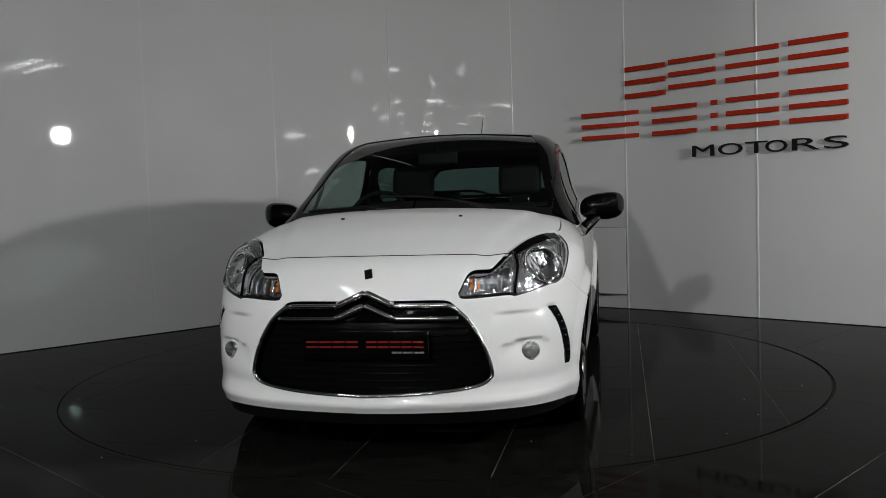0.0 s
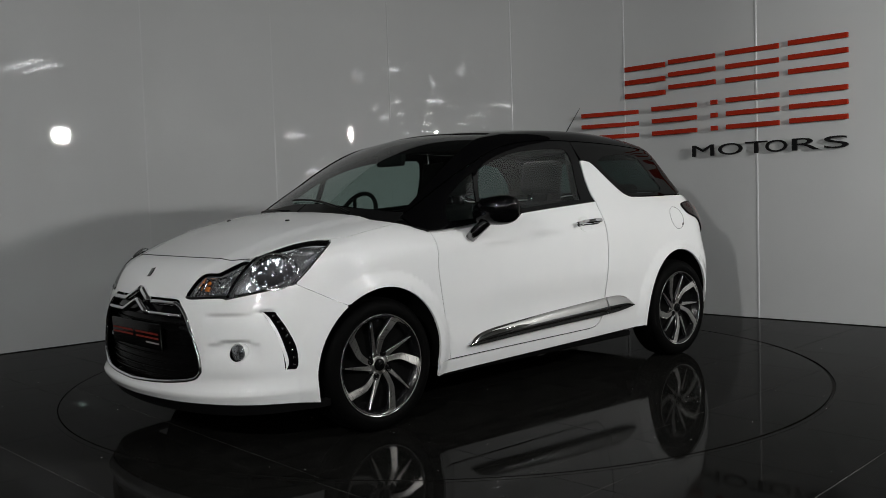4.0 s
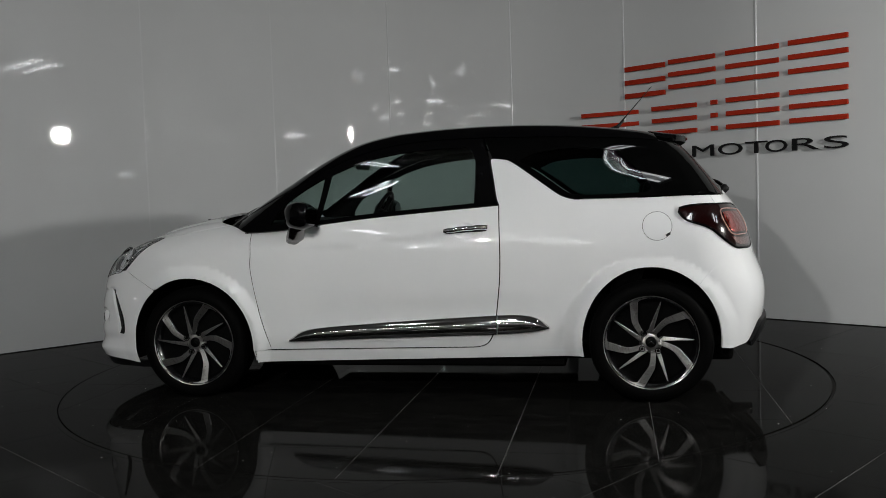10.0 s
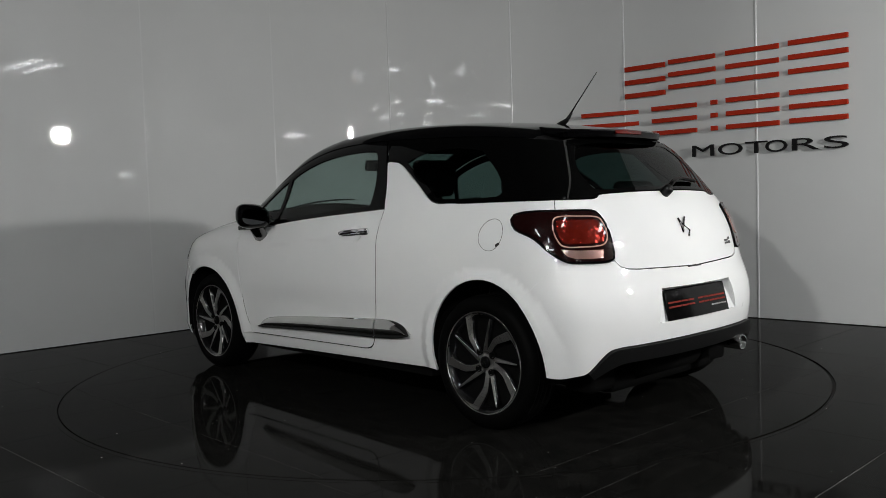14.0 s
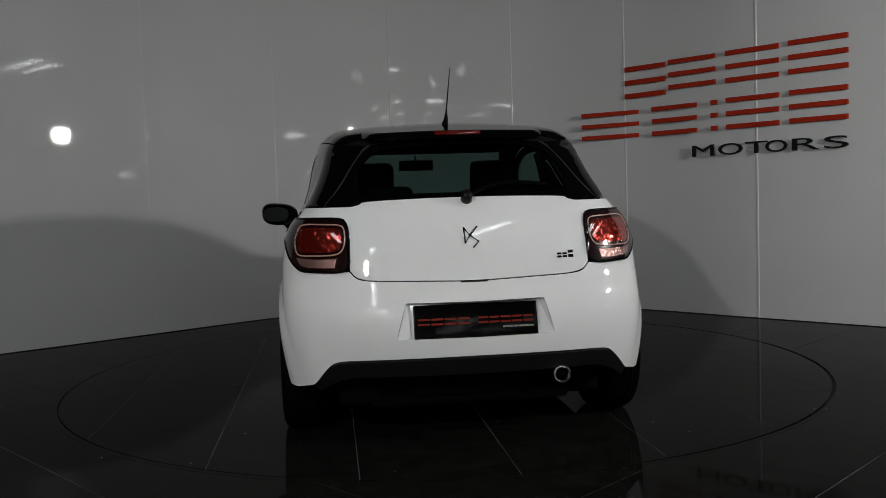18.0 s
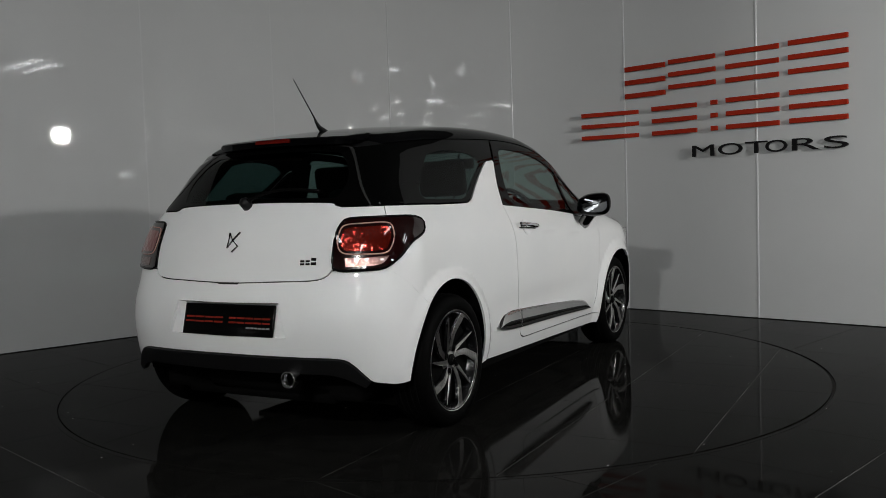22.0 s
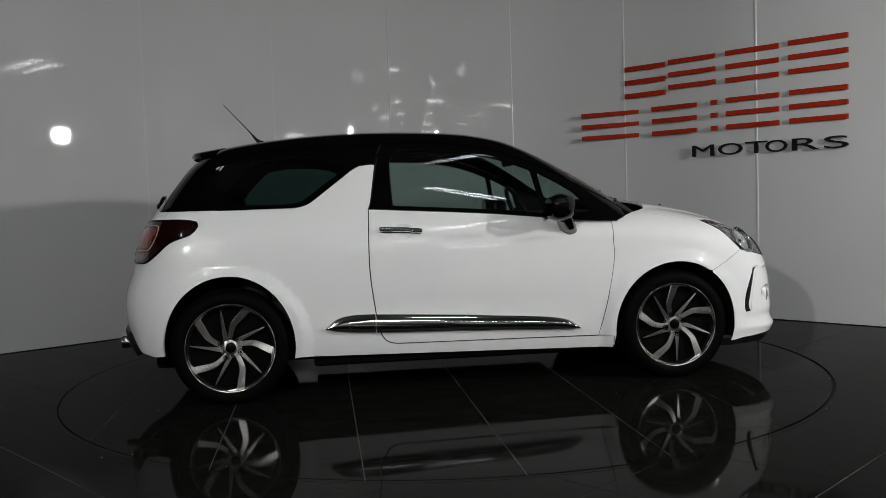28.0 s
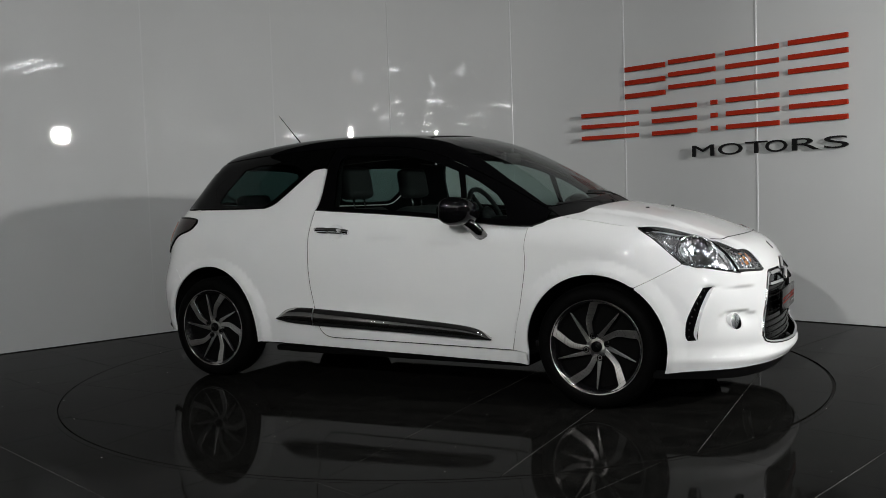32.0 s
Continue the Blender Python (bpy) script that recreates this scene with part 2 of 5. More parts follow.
# ---- the room ----
JOINTS = [(5.16, -0.90), (4.30, -0.05), (3.44, 0.80), (2.58, 1.63), (1.70, 2.49), (0.73, 3.06), (-0.46, 3.20), (-1.50, 2.67), (-2.42, 1.85), (-3.33, 1.03), (-4.24, 0.21), (-5.15, -0.61)]


def facet_pose(i, s=0.0, z=0.0, out=0.0):
    """On wall facet i, a share s along it: x along the wall to the viewer's left-to-right, y into the wall."""
    a, b = Vector((*JOINTS[i], 0)), Vector((*JOINTS[i + 1], 0))
    along = (a - b).normalized()
    into = Vector((-along.y, along.x, 0))
    if into.dot(a) < 0:
        into = -into
    p = a.lerp(b, s) - into * out + Vector((0, 0, z))
    m = Matrix((along, into, Vector((0, 0, 1)))).transposed().to_4x4()
    m.translation = p
    return m


def curved_panel(i, z0=0.006, z1=None, n=14):
    """One wall sheet, bent smoothly through its two joints."""
    z1 = CEIL if z1 is None else z1
    p = [Vector(JOINTS[max(0, min(len(JOINTS) - 1, i + k))]) for k in (-1, 0, 1, 2)]
    if i == 0:
        p[0] = 2 * p[1] - p[2]
    if i + 2 > len(JOINTS) - 1:
        p[3] = 2 * p[2] - p[1]
    bm = bmesh.new()
    cols = []
    for k in range(n + 1):
        t = 0.0035 + (1 - 0.007) * k / n
        a, b, c, d = p
        q = 0.5 * (2 * b + (c - a) * t + (2 * a - 5 * b + 4 * c - d) * t ** 2 + (3 * b - a - 3 * c + d) * t ** 3)
        tg = 0.5 * ((c - a) + 2 * (2 * a - 5 * b + 4 * c - d) * t + 3 * (3 * b - a - 3 * c + d) * t ** 2)
        o = Vector((-tg.y, tg.x)).normalized()
        if o.dot(q - Vector((0, -5))) < 0:
            o = -o
        r = q + o * 0.02
        cols.append([bm.verts.new((q.x, q.y, z0)), bm.verts.new((q.x, q.y, z1)), bm.verts.new((r.x, r.y, z1)), bm.verts.new((r.x, r.y, z0))])
    for a, b in zip(cols, cols[1:]):
        for j in range(4):
            bm.faces.new((a[j], b[j], b[(j + 1) % 4], a[(j + 1) % 4]))
    bm.faces.new(cols[0])
    bm.faces.new(cols[-1])
    bmesh.ops.recalc_face_normals(bm, faces=bm.faces)
    bmesh.ops.split_edges(bm, edges=[e for e in bm.edges if len(e.link_faces) == 2 and e.link_faces[0].normal.angle(e.link_faces[1].normal, 0) > 0.8])
    return bm


def build_room():
    wall = tagged(new("wall_north"), "curved display wall of glossy pale grey panels", "wall", kind="structure")
    for i in range(len(JOINTS) - 1):
        ln = (Vector(JOINTS[i]) - Vector(JOINTS[i + 1])).length
        p = part("panel", curved_panel(i), M_WALL, wall)
        if i in (2, 3, 4, 5, 6, 7, 8):
            left = i > 4
            c = part("joint_strip", box_bm(-0.007, 0.007, -0.001 if left else -0.004, 0.004, 0.004, CEIL, 0.0008 if left else 0.002, 1), M_JOINT if left else M_WALLCAP, wall, smooth=False)
            c.matrix_basis = facet_pose(i, 1.0)
    hatch = tagged(new("access_hatch"), "flush access hatch low in the panel wall", "hatch", kind="structure")
    hatch.matrix_world = facet_pose(4, 0.0)
    part("hatch_door", box_bm(-0.50, -0.012, -0.012, -0.001, 0.135, 0.745, 0.002, 1), M_WALL, hatch, smooth=False)
    part("hatch_edge", box_bm(-0.504, -0.008, -0.006, -0.0005, 0.131, 0.749), M_SEAM, hatch, smooth=False)

    for name, b in (("wall_west", (-9.15, -9.0, -20.0, 3.6)), ("wall_east", (9.0, 9.15, -20.0, 3.6)), ("wall_south", (-9.15, 9.15, -20.15, -20.0)), ("wall_back", (-9.15, 9.15, 3.6, 3.75))):
        tagged(part(name, box_bm(*b, 0, CEIL), M_PLASTER, None, smooth=False), "plain painted showroom wall", "wall", kind="structure")
    tagged(part("ceiling", box_bm(-9.2, 9.2, -20.2, 3.8, CEIL, CEIL + 0.1), M_CEIL, None, smooth=False), "dark painted showroom ceiling", "ceiling", kind="structure")

    for k, (eye, to) in enumerate(((FLOOD_A, (2.0, 1.4, 0.9)), (FLOOD_B, (0.45, 1.0, 0.9)))):
        fl = thing("flood_lamp", "black box floodlight hung from the ceiling", "lamp", "floodlights")
        fl.matrix_world = look(eye, to)
        part("housing", box_bm(-0.2, 0.2, -0.16, 0.16, 0.01, 0.12, 0.01), M_HOUSING, fl)
        part("stem", tube_bm([(0, 0.0, 0.08), (0, (CEIL - eye[2]) * 0.98, 0.08 + 0.28)], 0.015), M_HOUSING, fl)
    first = None
    for sx, sy, sz in SPOTS:
        m = look((sx, sy, sz), (0, 0, 1.0))
        if first:
            copy_thing(first, m)
            continue
        first = thing("spot_lamp", "small black spotlight on a stem from the ceiling", "lamp", "spotlights", m=m)
        part("housing", lathe_bm([(0.0, 0.045), (0.0, 0.050), (0.10, 0.050), (0.13, 0.03)], 20, "Z"), M_HOUSING, first)
        part("lens", lathe_bm([(-0.004, 0.044), (-0.006, 0.030), (-0.007, 0.004)], 20, "Z"), M_SPOT, first)
        part("stem", tube_bm([(0, 0, 0.06), (0, 1.50, 0.30)], 0.010), M_HOUSING, first)
    first = None
    for sx, sy, sz, turn in WALL_STRIPS:
        if first:
            copy_thing(first, pose(sx, sy, sz, 0, 0, turn))
            continue
        first = thing("wall_light", "slim lit wall strip in a grey holder", "lamp", "wall strips", m=pose(sx, sy, sz, 0, 0, turn))
        part("holder", box_bm(0.0, 0.06, -0.20, 0.20, -0.04, 0.04, 0.008), M_HOUSING, first)
        part("strip", box_bm(-0.02, 0.002, -0.17, 0.17, -0.016, 0.016, 0.006), M_SPOT, first)
    made = {}
    for bx, by, turn in BATTENS:
        far = by < -9
        if far in made:
            copy_thing(made[far], pose(bx, by, TUBE_Z, 0, 0, turn))
            continue
        first = made[far] = thing("ceiling_batten", "white twin-tube fluorescent batten hung from the ceiling", "lamp", "ceiling battens", m=pose(bx, by, TUBE_Z, 0, 0, turn))
        part("housing", box_bm(-0.75, 0.75, -0.05, 0.05, 0.03, 0.09, 0.008), M_WALLCAP, first)
        for s in (-0.055, 0.055):
            part("tube", tube_bm([(-0.68, s, 0), (0.68, s, 0)], 0.019, 8), M_TUBE_FAR if far else M_TUBE, first)
        for s in (-0.6, 0.6):
            part("hanger", tube_bm([(s, 0, 0.08), (s, 0, CEIL - TUBE_Z)], 0.004, 5), M_HOUSING, first)
        for s in (-0.72, 0.72):
            part("tube_holder", box_bm(s - 0.02, s + 0.02, -0.075, 0.075, -0.015, 0.035, 0.004), M_WALLCAP, first)


def bar_glyph(sign, i, s0, s1, z0, z1, material):
    """Three plain bars the size of one letter."""
    i += 1
    ln = (Vector(JOINTS[i]) - Vector(JOINTS[i + 1])).length
    w, h = (s0 - s1) * ln, z1 - z0
    m = facet_pose(i, s0)
    for k in range(3):
        a = z0 + h * (0.0, 0.425, 0.85)[k]
        bm = box_bm(0, w, -0.024, -0.004, a, a + h * 0.15, 0.0015, 1)
        part("bar", bm, material, sign, smooth=False, m=m)


def build_sign():
    sign = thing("wall_sign", "raised dealership sign of red bars over black letters", "sign")
    # facets are counted along the wall from the east
    for i, s0, s1, z0, z1 in ((2, 0.985, 0.66, 1.90, 2.18), (2, 0.632, 0.281, 1.938, 2.19), (2, 0.206, -0.155, 1.935, 2.195), (1, 0.778, 0.401, 1.941, 2.202),
                              (3, 0.364, -0.12, 1.554, 1.797), (2, 0.769, 0.421, 1.552, 1.803), (2, 0.317, 0.270, 1.554, 1.807), (2, 0.207, -0.155, 1.555, 1.812), (1, 0.773, 0.403, 1.559, 1.817)):
        bar_glyph(sign, i, s0, s1, z0, z1, M_SIGN_RED)
    word = (("M", 2, 0.456, 0.297), ("O", 2, 0.265, 0.095), ("T", 2, 0.075, -0.075), ("O", 1, 0.935, 0.79), ("R", 1, 0.757, 0.58), ("S", 1, 0.55, 0.402))
    for ch, i, s0, s1 in word:
        i += 1
        ln = (Vector(JOINTS[i]) - Vector(JOINTS[i + 1])).length
        cu = bpy.data.curves.new("letter", "FONT")
        cu.body, cu.extrude, cu.size, cu.align_x, cu.offset = ch, 0.008, 0.14, "CENTER", 0.0
        tmp = bpy.data.objects.new("letter", cu)
        me = bpy.data.meshes.new_from_object(tmp)
        bpy.data.objects.remove(tmp)
        co = np.array([v.co[:] for v in me.vertices])
        lo, hi = co.min(0), co.max(0)
        w = (s0 - s1) * ln
        fx, fz = w / (hi[0] - lo[0]), 0.094 / (hi[1] - lo[1])
        me.transform(Matrix.Translation((0, 0, 0)) @ Matrix(((fx, 0, 0, -lo[0] * fx), (0, 0, -1, -0.017), (0, fz, 0, 1.345 - lo[1] * fz), (0, 0, 0, 1))))
        me.materials.clear()
        me.materials.append(M_SIGN_BLACK)
        ob = part("letter", me, M_SIGN_BLACK, sign, m=facet_pose(i, s0))


def tile_mesh(name, x0, x1, y0, y1, inner, outer, z, thick=0.02):
    """A square slab, kept where its distance from the axis lies between inner and outer."""
    from mathutils.geometry import delaunay_2d_cdt
    pts, edges = [], []

    def add(loop):
        k = len(pts)
        pts.extend(Vector(p) for p in loop)
        edges.extend((k + j, k + (j + 1) % len(loop)) for j in range(len(loop)))
    add([(x0, y0), (x1, y0), (x1, y1), (x0, y1)])
    near = math.hypot(max(x0, min(0, x1), -x1 if x1 < 0 else x0, 0), max(y0, min(0, y1), -y1 if y1 < 0 else y0, 0))
    far = max(math.hypot(a, b) for a in (x0, x1) for b in (y0, y1))
    if far < inner or near > outer:
        return None
    for r in (inner, outer):
        if r and r < 50 and near < r < far:
            add([(r * math.cos(2 * math.pi * j / 160), r * math.sin(2 * math.pi * j / 160)) for j in range(160)])
    v, _, f, *_ = delaunay_2d_cdt(pts, edges, [], 0, 1e-5)
    keep = []
    for t in f:
        c = (v[t[0]] + v[t[1]] + v[t[2]]) / 3
        if x0 - 1e-6 < c.x < x1 + 1e-6 and y0 - 1e-6 < c.y < y1 + 1e-6 and inner <= c.length <= outer:
            keep.append(t)
    if not keep:
        return None
    bm = bmesh.new()
    used = {}
    for t in keep:
        vs = []
        for k in t:
            if k not in used:
                used[k] = bm.verts.new((v[k].x, v[k].y, z))
            vs.append(used[k])
        bm.faces.new(vs)
    bmesh.ops.recalc_face_normals(bm, faces=bm.faces)
    if bm.faces[0:1] and sum(fc.normal.z for fc in bm.faces) < 0:
        bmesh.ops.reverse_faces(bm, faces=bm.faces)
    rim = [e for e in bm.edges if e.is_boundary]
    ex = bmesh.ops.extrude_edge_only(bm, edges=rim)
    for e in ex["geom"]:
        if isinstance(e, bmesh.types.BMVert):
            e.co.z -= thick
    return bm


TILE = 0.61


def ring_far():
    """The hall's floor beyond the tiles laid one by one."""
    bm = bmesh.new()
    for x0, x1, y0, y1 in ((-9.2, 9.2, -20.2, -9.25), (-9.2, -5.9, -9.25, 3.8), (5.9, 9.2, -9.25, 3.8)):
        bm.faces.new([bm.verts.new((x, y, -0.001)) for x, y in ((x0, y0), (x1, y0), (x1, y1), (x0, y1))])
    return bm


def build_floor():
    ground = tagged(part("floor", box_bm(-9.2, 9.2, -20.2, 3.8, -0.12, -0.012), M_GROUT, None, smooth=False), "dark polished granite tile floor", "floor", kind="structure")
    g, T = 0.0016, TILE
    c = math.cos(radians(45))
    turn = pose(0, 0, 0, 0, 0, 45)
    for i in range(-12, 10):
        for j in range(-14, 10):
            x0, y0 = -1.312 + i * T, -2.08 + j * T
            mx, my = x0 + T / 2, y0 + T / 2
            wx, wy = c * (mx - my), c * (mx + my)
            if abs(wx) > 5.95 or wy > 4.0 or wy < -9.3:
                continue
            bm = tile_mesh("tile", x0 + g, x0 + T - g, y0 + g, y0 + T - g, DISC_R + 0.018, 99, 0.0)
            if bm:
                part("tile", bm, M_TILE, ground, smooth=False, m=turn)
    far = part("far_tiles", ring_far(), M_TILE, ground, smooth=False)
    part("joint_grout", ring_z([(-0.0014, DISC_R + 0.022), (-0.0014, 5.85)]), M_GROUT, ground, smooth=False)
    edge = bmesh.new()
    rings = []
    for r, cx, z in ((DISC_R + 0.032, 0.0, 0.0002), (DISC_R + 0.031, 0.0, 0.0008), (DISC_R + 0.008, 0.006, 0.0008), (DISC_R + 0.008, 0.006, -0.010)):
        rings.append([edge.verts.new((cx + r * math.cos(2 * math.pi * k / 160), r * math.sin(2 * math.pi * k / 160), z)) for k in range(160)])
    for a, b in zip(rings, rings[1:]):
        for k in range(160):
            edge.faces.new((a[k], a[(k + 1) % 160], b[(k + 1) % 160], b[k]))
    part("edge_ring", edge, M_TILE, ground, smooth=False)
    rim = tagged(part("turntable_gap", ring_z([(-0.011, DISC_R - 0.012), (-0.011, DISC_R + 0.022)]), M_GAP, None, smooth=False), "narrow dark gap round the turntable", "gap", kind="structure")
    disc = thing("turntable", "round rotating turntable tiled in dark granite", "turntable")
    part("platform", lathe_bm([(-0.0105, DISC_R - 0.014), (-0.0008, DISC_R - 0.014)], 160, "Z"), M_GROUT, disc, smooth=False)
    for i in range(-4, 4):
        for j in range(-4, 4):
            bm = tile_mesh("tile", i * T + g, (i + 1) * T - g, j * T + g, (j + 1) * T - g, 0, DISC_R - 0.004, 0.0005, 0.0104)
            if bm:
                part("tile", bm, M_TILE, disc, smooth=False)
    return disc


def ring_z(profile, steps=160):
    bm = bmesh.new()
    rings = [[bm.verts.new((r * math.cos(2 * math.pi * i / steps), r * math.sin(2 * math.pi * i / steps), h)) for i in range(steps)] for h, r in profile]
    for a, b in zip(rings, rings[1:]):
        for i in range(steps):
            bm.faces.new((a[i], a[(i + 1) % steps], b[(i + 1) % steps], b[i]))
    return bm


build_room()
build_sign()
turntable = build_floor()


# ---- the car's surfaces (x forward, y to its left, origin on the ground between the axles) ----
class Curve:
    """A smooth natural spline through a few design points."""

    def __init__(self, pts):
        x, y = np.array(pts, float).T
        n = len(x)
        h = np.diff(x)
        A, r = np.eye(n), np.zeros(n)
        for i in range(1, n - 1):
            A[i, i - 1:i + 2] = h[i - 1], 2 * (h[i - 1] + h[i]), h[i]
            r[i] = 6 * ((y[i + 1] - y[i]) / h[i] - (y[i] - y[i - 1]) / h[i - 1])
        self.x, self.y, self.h, self.m = x, y, h, np.linalg.solve(A, r)

    def __call__(self, v):
        v = np.asarray(v, float)
        x, y, h, m = self.x, self.y, self.h, self.m
        w = np.clip(v, x[0], x[-1])
        i = np.clip(np.searchsorted(x, w) - 1, 0, len(h) - 1)
        a, b = (x[i + 1] - w) / h[i], (w - x[i]) / h[i]
        s = a * y[i] + b * y[i + 1] + ((a ** 3 - a) * m[i] + (b ** 3 - b) * m[i + 1]) * h[i] ** 2 / 6
        lo = (y[1] - y[0]) / h[0] - h[0] * m[1] / 6
        hi = (y[-1] - y[-2]) / h[-1] + h[-1] * m[-2] / 6
        return s + np.where(v < x[0], lo * (v - x[0]), 0) + np.where(v > x[-1], hi * (v - x[-1]), 0)


HUB_X, HUB_Z = 1.232, 0.304
SECTION = Curve([(0.12, 0.7537), (0.20, 0.7852), (0.30, 0.8115), (0.45, 0.8305), (0.60, 0.8369), (0.75, 0.8360), (0.85, 0.8260), (0.93, 0.7983), (1.01, 0.7557), (1.13, 0.7066), (1.25, 0.6759), (1.35, 0.6434), (1.45, 0.5986)])
PLAN = Curve([(-1.95, -0.0661), (-1.75, -0.0334), (-1.55, -0.0273), (-1.25, -0.0257), (-0.80, -0.0138), (0.00, -0.0075), (0.70, -0.0016), (1.15, 0.0116), (1.45, 0.0187), (1.70, 0.0191), (1.95, -0.0027)])
HIGH_PLAN = Curve([(-1.80, -0.1177), (-1.40, -0.0564), (-0.90, -0.0075), (-0.30, 0.0103), (0.30, 0.0098), (0.70, 0.0043), (1.10, -0.0234), (1.40, -0.0454)])
NOSE = Curve([(0.12, 1.9856), (0.20, 2.0389), (0.28, 2.0510), (0.40, 2.0427), (0.55, 2.0289), (0.66, 1.9974), (0.72, 1.9770), (0.78, 1.9500), (0.84, 1.9119)])
TAIL = Curve([(0.15, -1.7875), (0.25, -1.8300), (0.40, -1.8658), (0.52, -1.8763), (0.62, -1.8598), (0.70, -1.8297), (0.80, -1.8034), (0.90, -1.7713), (1.04, -1.6779), (1.20, -1.5484), (1.33, -1.4345), (1.42, -1.3400)])
BONNET = Curve([(0.80, 1.0726), (1.00, 1.0690), (1.20, 1.0517), (1.37, 1.0196), (1.55, 0.9722), (1.70, 0.9144), (1.82, 0.8679), (1.91, 0.8316), (1.97, 0.7929), (2.05, 0.7270)])
ROOF = Curve([(-1.60, 1.3295), (-1.35, 1.3783), (-1.05, 1.4267), (-0.73, 1.4573), (-0.40, 1.4669), (-0.05, 1.4564), (0.15, 1.4407), (0.30, 1.4211), (0.48, 1.3641), (0.67, 1.2770), (0.88, 1.1575), (1.10, 1.0170), (1.30, 0.8830)])


SHAPE = [0.256, 0.741, 0.205, 0.351, 0.086, 0.099, 0.098, 0.176]      # roundness across the nose, tail, bonnet, roof and screen


def smax(a, b, r):
    return np.maximum(a, b) + np.maximum(r - np.abs(a - b), 0) ** 2 / (4 * r)


def side_y(x, z):
    hi = np.clip((z - 0.95) / 0.3, 0, 1)
    y = SECTION(z) + PLAN(x) + hi * HIGH_PLAN(x)
    for hx in (HUB_X, -HUB_X):
        d = np.hypot(x - hx, z - HUB_Z)
        y = y + 0.022 * np.clip((0.435 - d) / 0.055, 0, 1)
    lo = np.exp(-((z - 0.47) / 0.075) ** 2) * np.clip(1 - np.abs(x) / 0.85, 0, 1) ** 0.5
    # the crease that runs from the front wing to the door handle
    d = (0.81 + (0.68 - x) * 0.076) - z
    run = np.clip((0.80 - x) / 0.25, 0, 1) * np.clip((x + 0.30) / 0.25, 0, 1)
    y = y - 0.006 * run * np.clip(d / 0.018, 0, 1) * np.clip(1 - (d - 0.018) / 0.20, 0, 1)
    dish = np.clip(1 - ((x + 0.300) / 0.060) ** 2 - ((z - 0.886) / 0.042) ** 2, 0, 1)
    return y - 0.010 * lo - 0.016 * dish ** 0.7


def across(y):
    return SHAPE[0] * y ** 2 + SHAPE[1] * y ** 6


def phi_low(x, y, z):
    ay = np.abs(y)
    side = ay - side_y(x, z)
    ridge = 0.014 * np.exp(-((z - 0.238 - 0.02 * ay) / 0.022) ** 2) - 0.010 * np.exp(-((z - 0.295 - 0.03 * ay) / 0.03) ** 2) * np.clip((ay - 0.3) / 0.2, 0, 1)
    # the shelf under the day light and the scoop round the fog lamp
    a = np.arctan2(ay, x - 0.9)
    d = 0.600 + 0.05 * (a - 0.6) - z
    relief = 0.016 * np.clip(d / 0.007, 0, 1) * np.exp(-np.maximum(d, 0) / 0.045) * np.clip((a - 0.45) / 0.10, 0, 1) * np.clip((0.74 - a) / 0.03, 0, 1)
    d = 0.484 - 1.6 * (a - 0.585) ** 2 - z
    relief = relief + 0.028 * np.clip(d / 0.010, 0, 1) * np.exp(-(np.maximum(d - 0.02, 0) / 0.045) ** 2) * np.clip((a - 0.46) / 0.09, 0, 1) * np.clip((0.68 - a) / 0.05, 0, 1)
    nose = (x - NOSE(z) + across(y) - ridge + relief) * 0.95
    tail = (-x + TAIL(z) + SHAPE[2] * y ** 2 + SHAPE[3] * y ** 6) * 0.95
    top = np.where(x > 0.5, (z - BONNET(x) + SHAPE[4] * y ** 2 + SHAPE[5] * y ** 6) * 0.93, -1.0)
    crest = np.clip((ay - (0.40 + (1.80 - x) * 0.26)) / 0.07, 0, 1)
    top = top + 0.010 * crest * crest * (3 - 2 * crest)
    f = smax(side, top, 0.14)
    f = smax(f, smax(nose, top, 0.05), 0.16)
    return smax(f, tail, 0.12)


def phi_high(x, y, z):
    ay = np.abs(y)
    side = (ay - side_y(x, z)) * 0.95
    front = np.clip((x - 0.1) / 0.6, 0, 1)
    top = (z - ROOF(x) + SHAPE[6] * y ** 2 + front * (SHAPE[7] * y ** 2)) * (0.98 - 0.12 * front)
    tail = (-x + TAIL(z) + SHAPE[2] * y ** 2 + SHAPE[3] * y ** 6) * 0.8
    f = smax(side, top, 0.09)
    return smax(f, tail, 0.10)


# charts: how a flat drawing (a, b) is laid on the surface
def chart(kind, a, b):
    a, b = np.asarray(a, float), np.asarray(b, float)
    z0 = np.zeros_like(a)
    if kind == "side":
        return np.stack([a, z0, b], -1), np.stack([z0, z0 + 1, z0], -1), 0.3, 1.1
    if kind == "top":
        return np.stack([a, b, z0 + 0.45], -1), np.stack([z0, z0, z0 + 1], -1), 0.0, 1.3
    if kind == "nose":
        return np.stack([z0 + 0.9, z0, b], -1), np.stack([np.cos(a), np.sin(a), z0], -1), 0.3, 1.6
    if kind == "tail":
        return np.stack([z0 - 0.9, z0, b], -1), np.stack([-np.cos(a), np.sin(a), z0], -1), 0.3, 1.6
    return np.stack([a, z0, z0 + 0.55], -1), np.stack([z0, np.cos(b), np.sin(b)], -1), 0.2, 1.3      # roll


def unchart(kind, p):
    x, y, z = np.asarray(p, float).T
    if kind == "side":
        return np.stack([x, z], -1)
    if kind == "top":
        return np.stack([x, y], -1)
    if kind == "nose":
        return np.stack([np.arctan2(y, x - 0.9), z], -1)
    if kind == "tail":
        return np.stack([np.arctan2(y, -(x + 0.9)), z], -1)
    return np.stack([x, np.arctan2(z - 0.55, y)], -1)


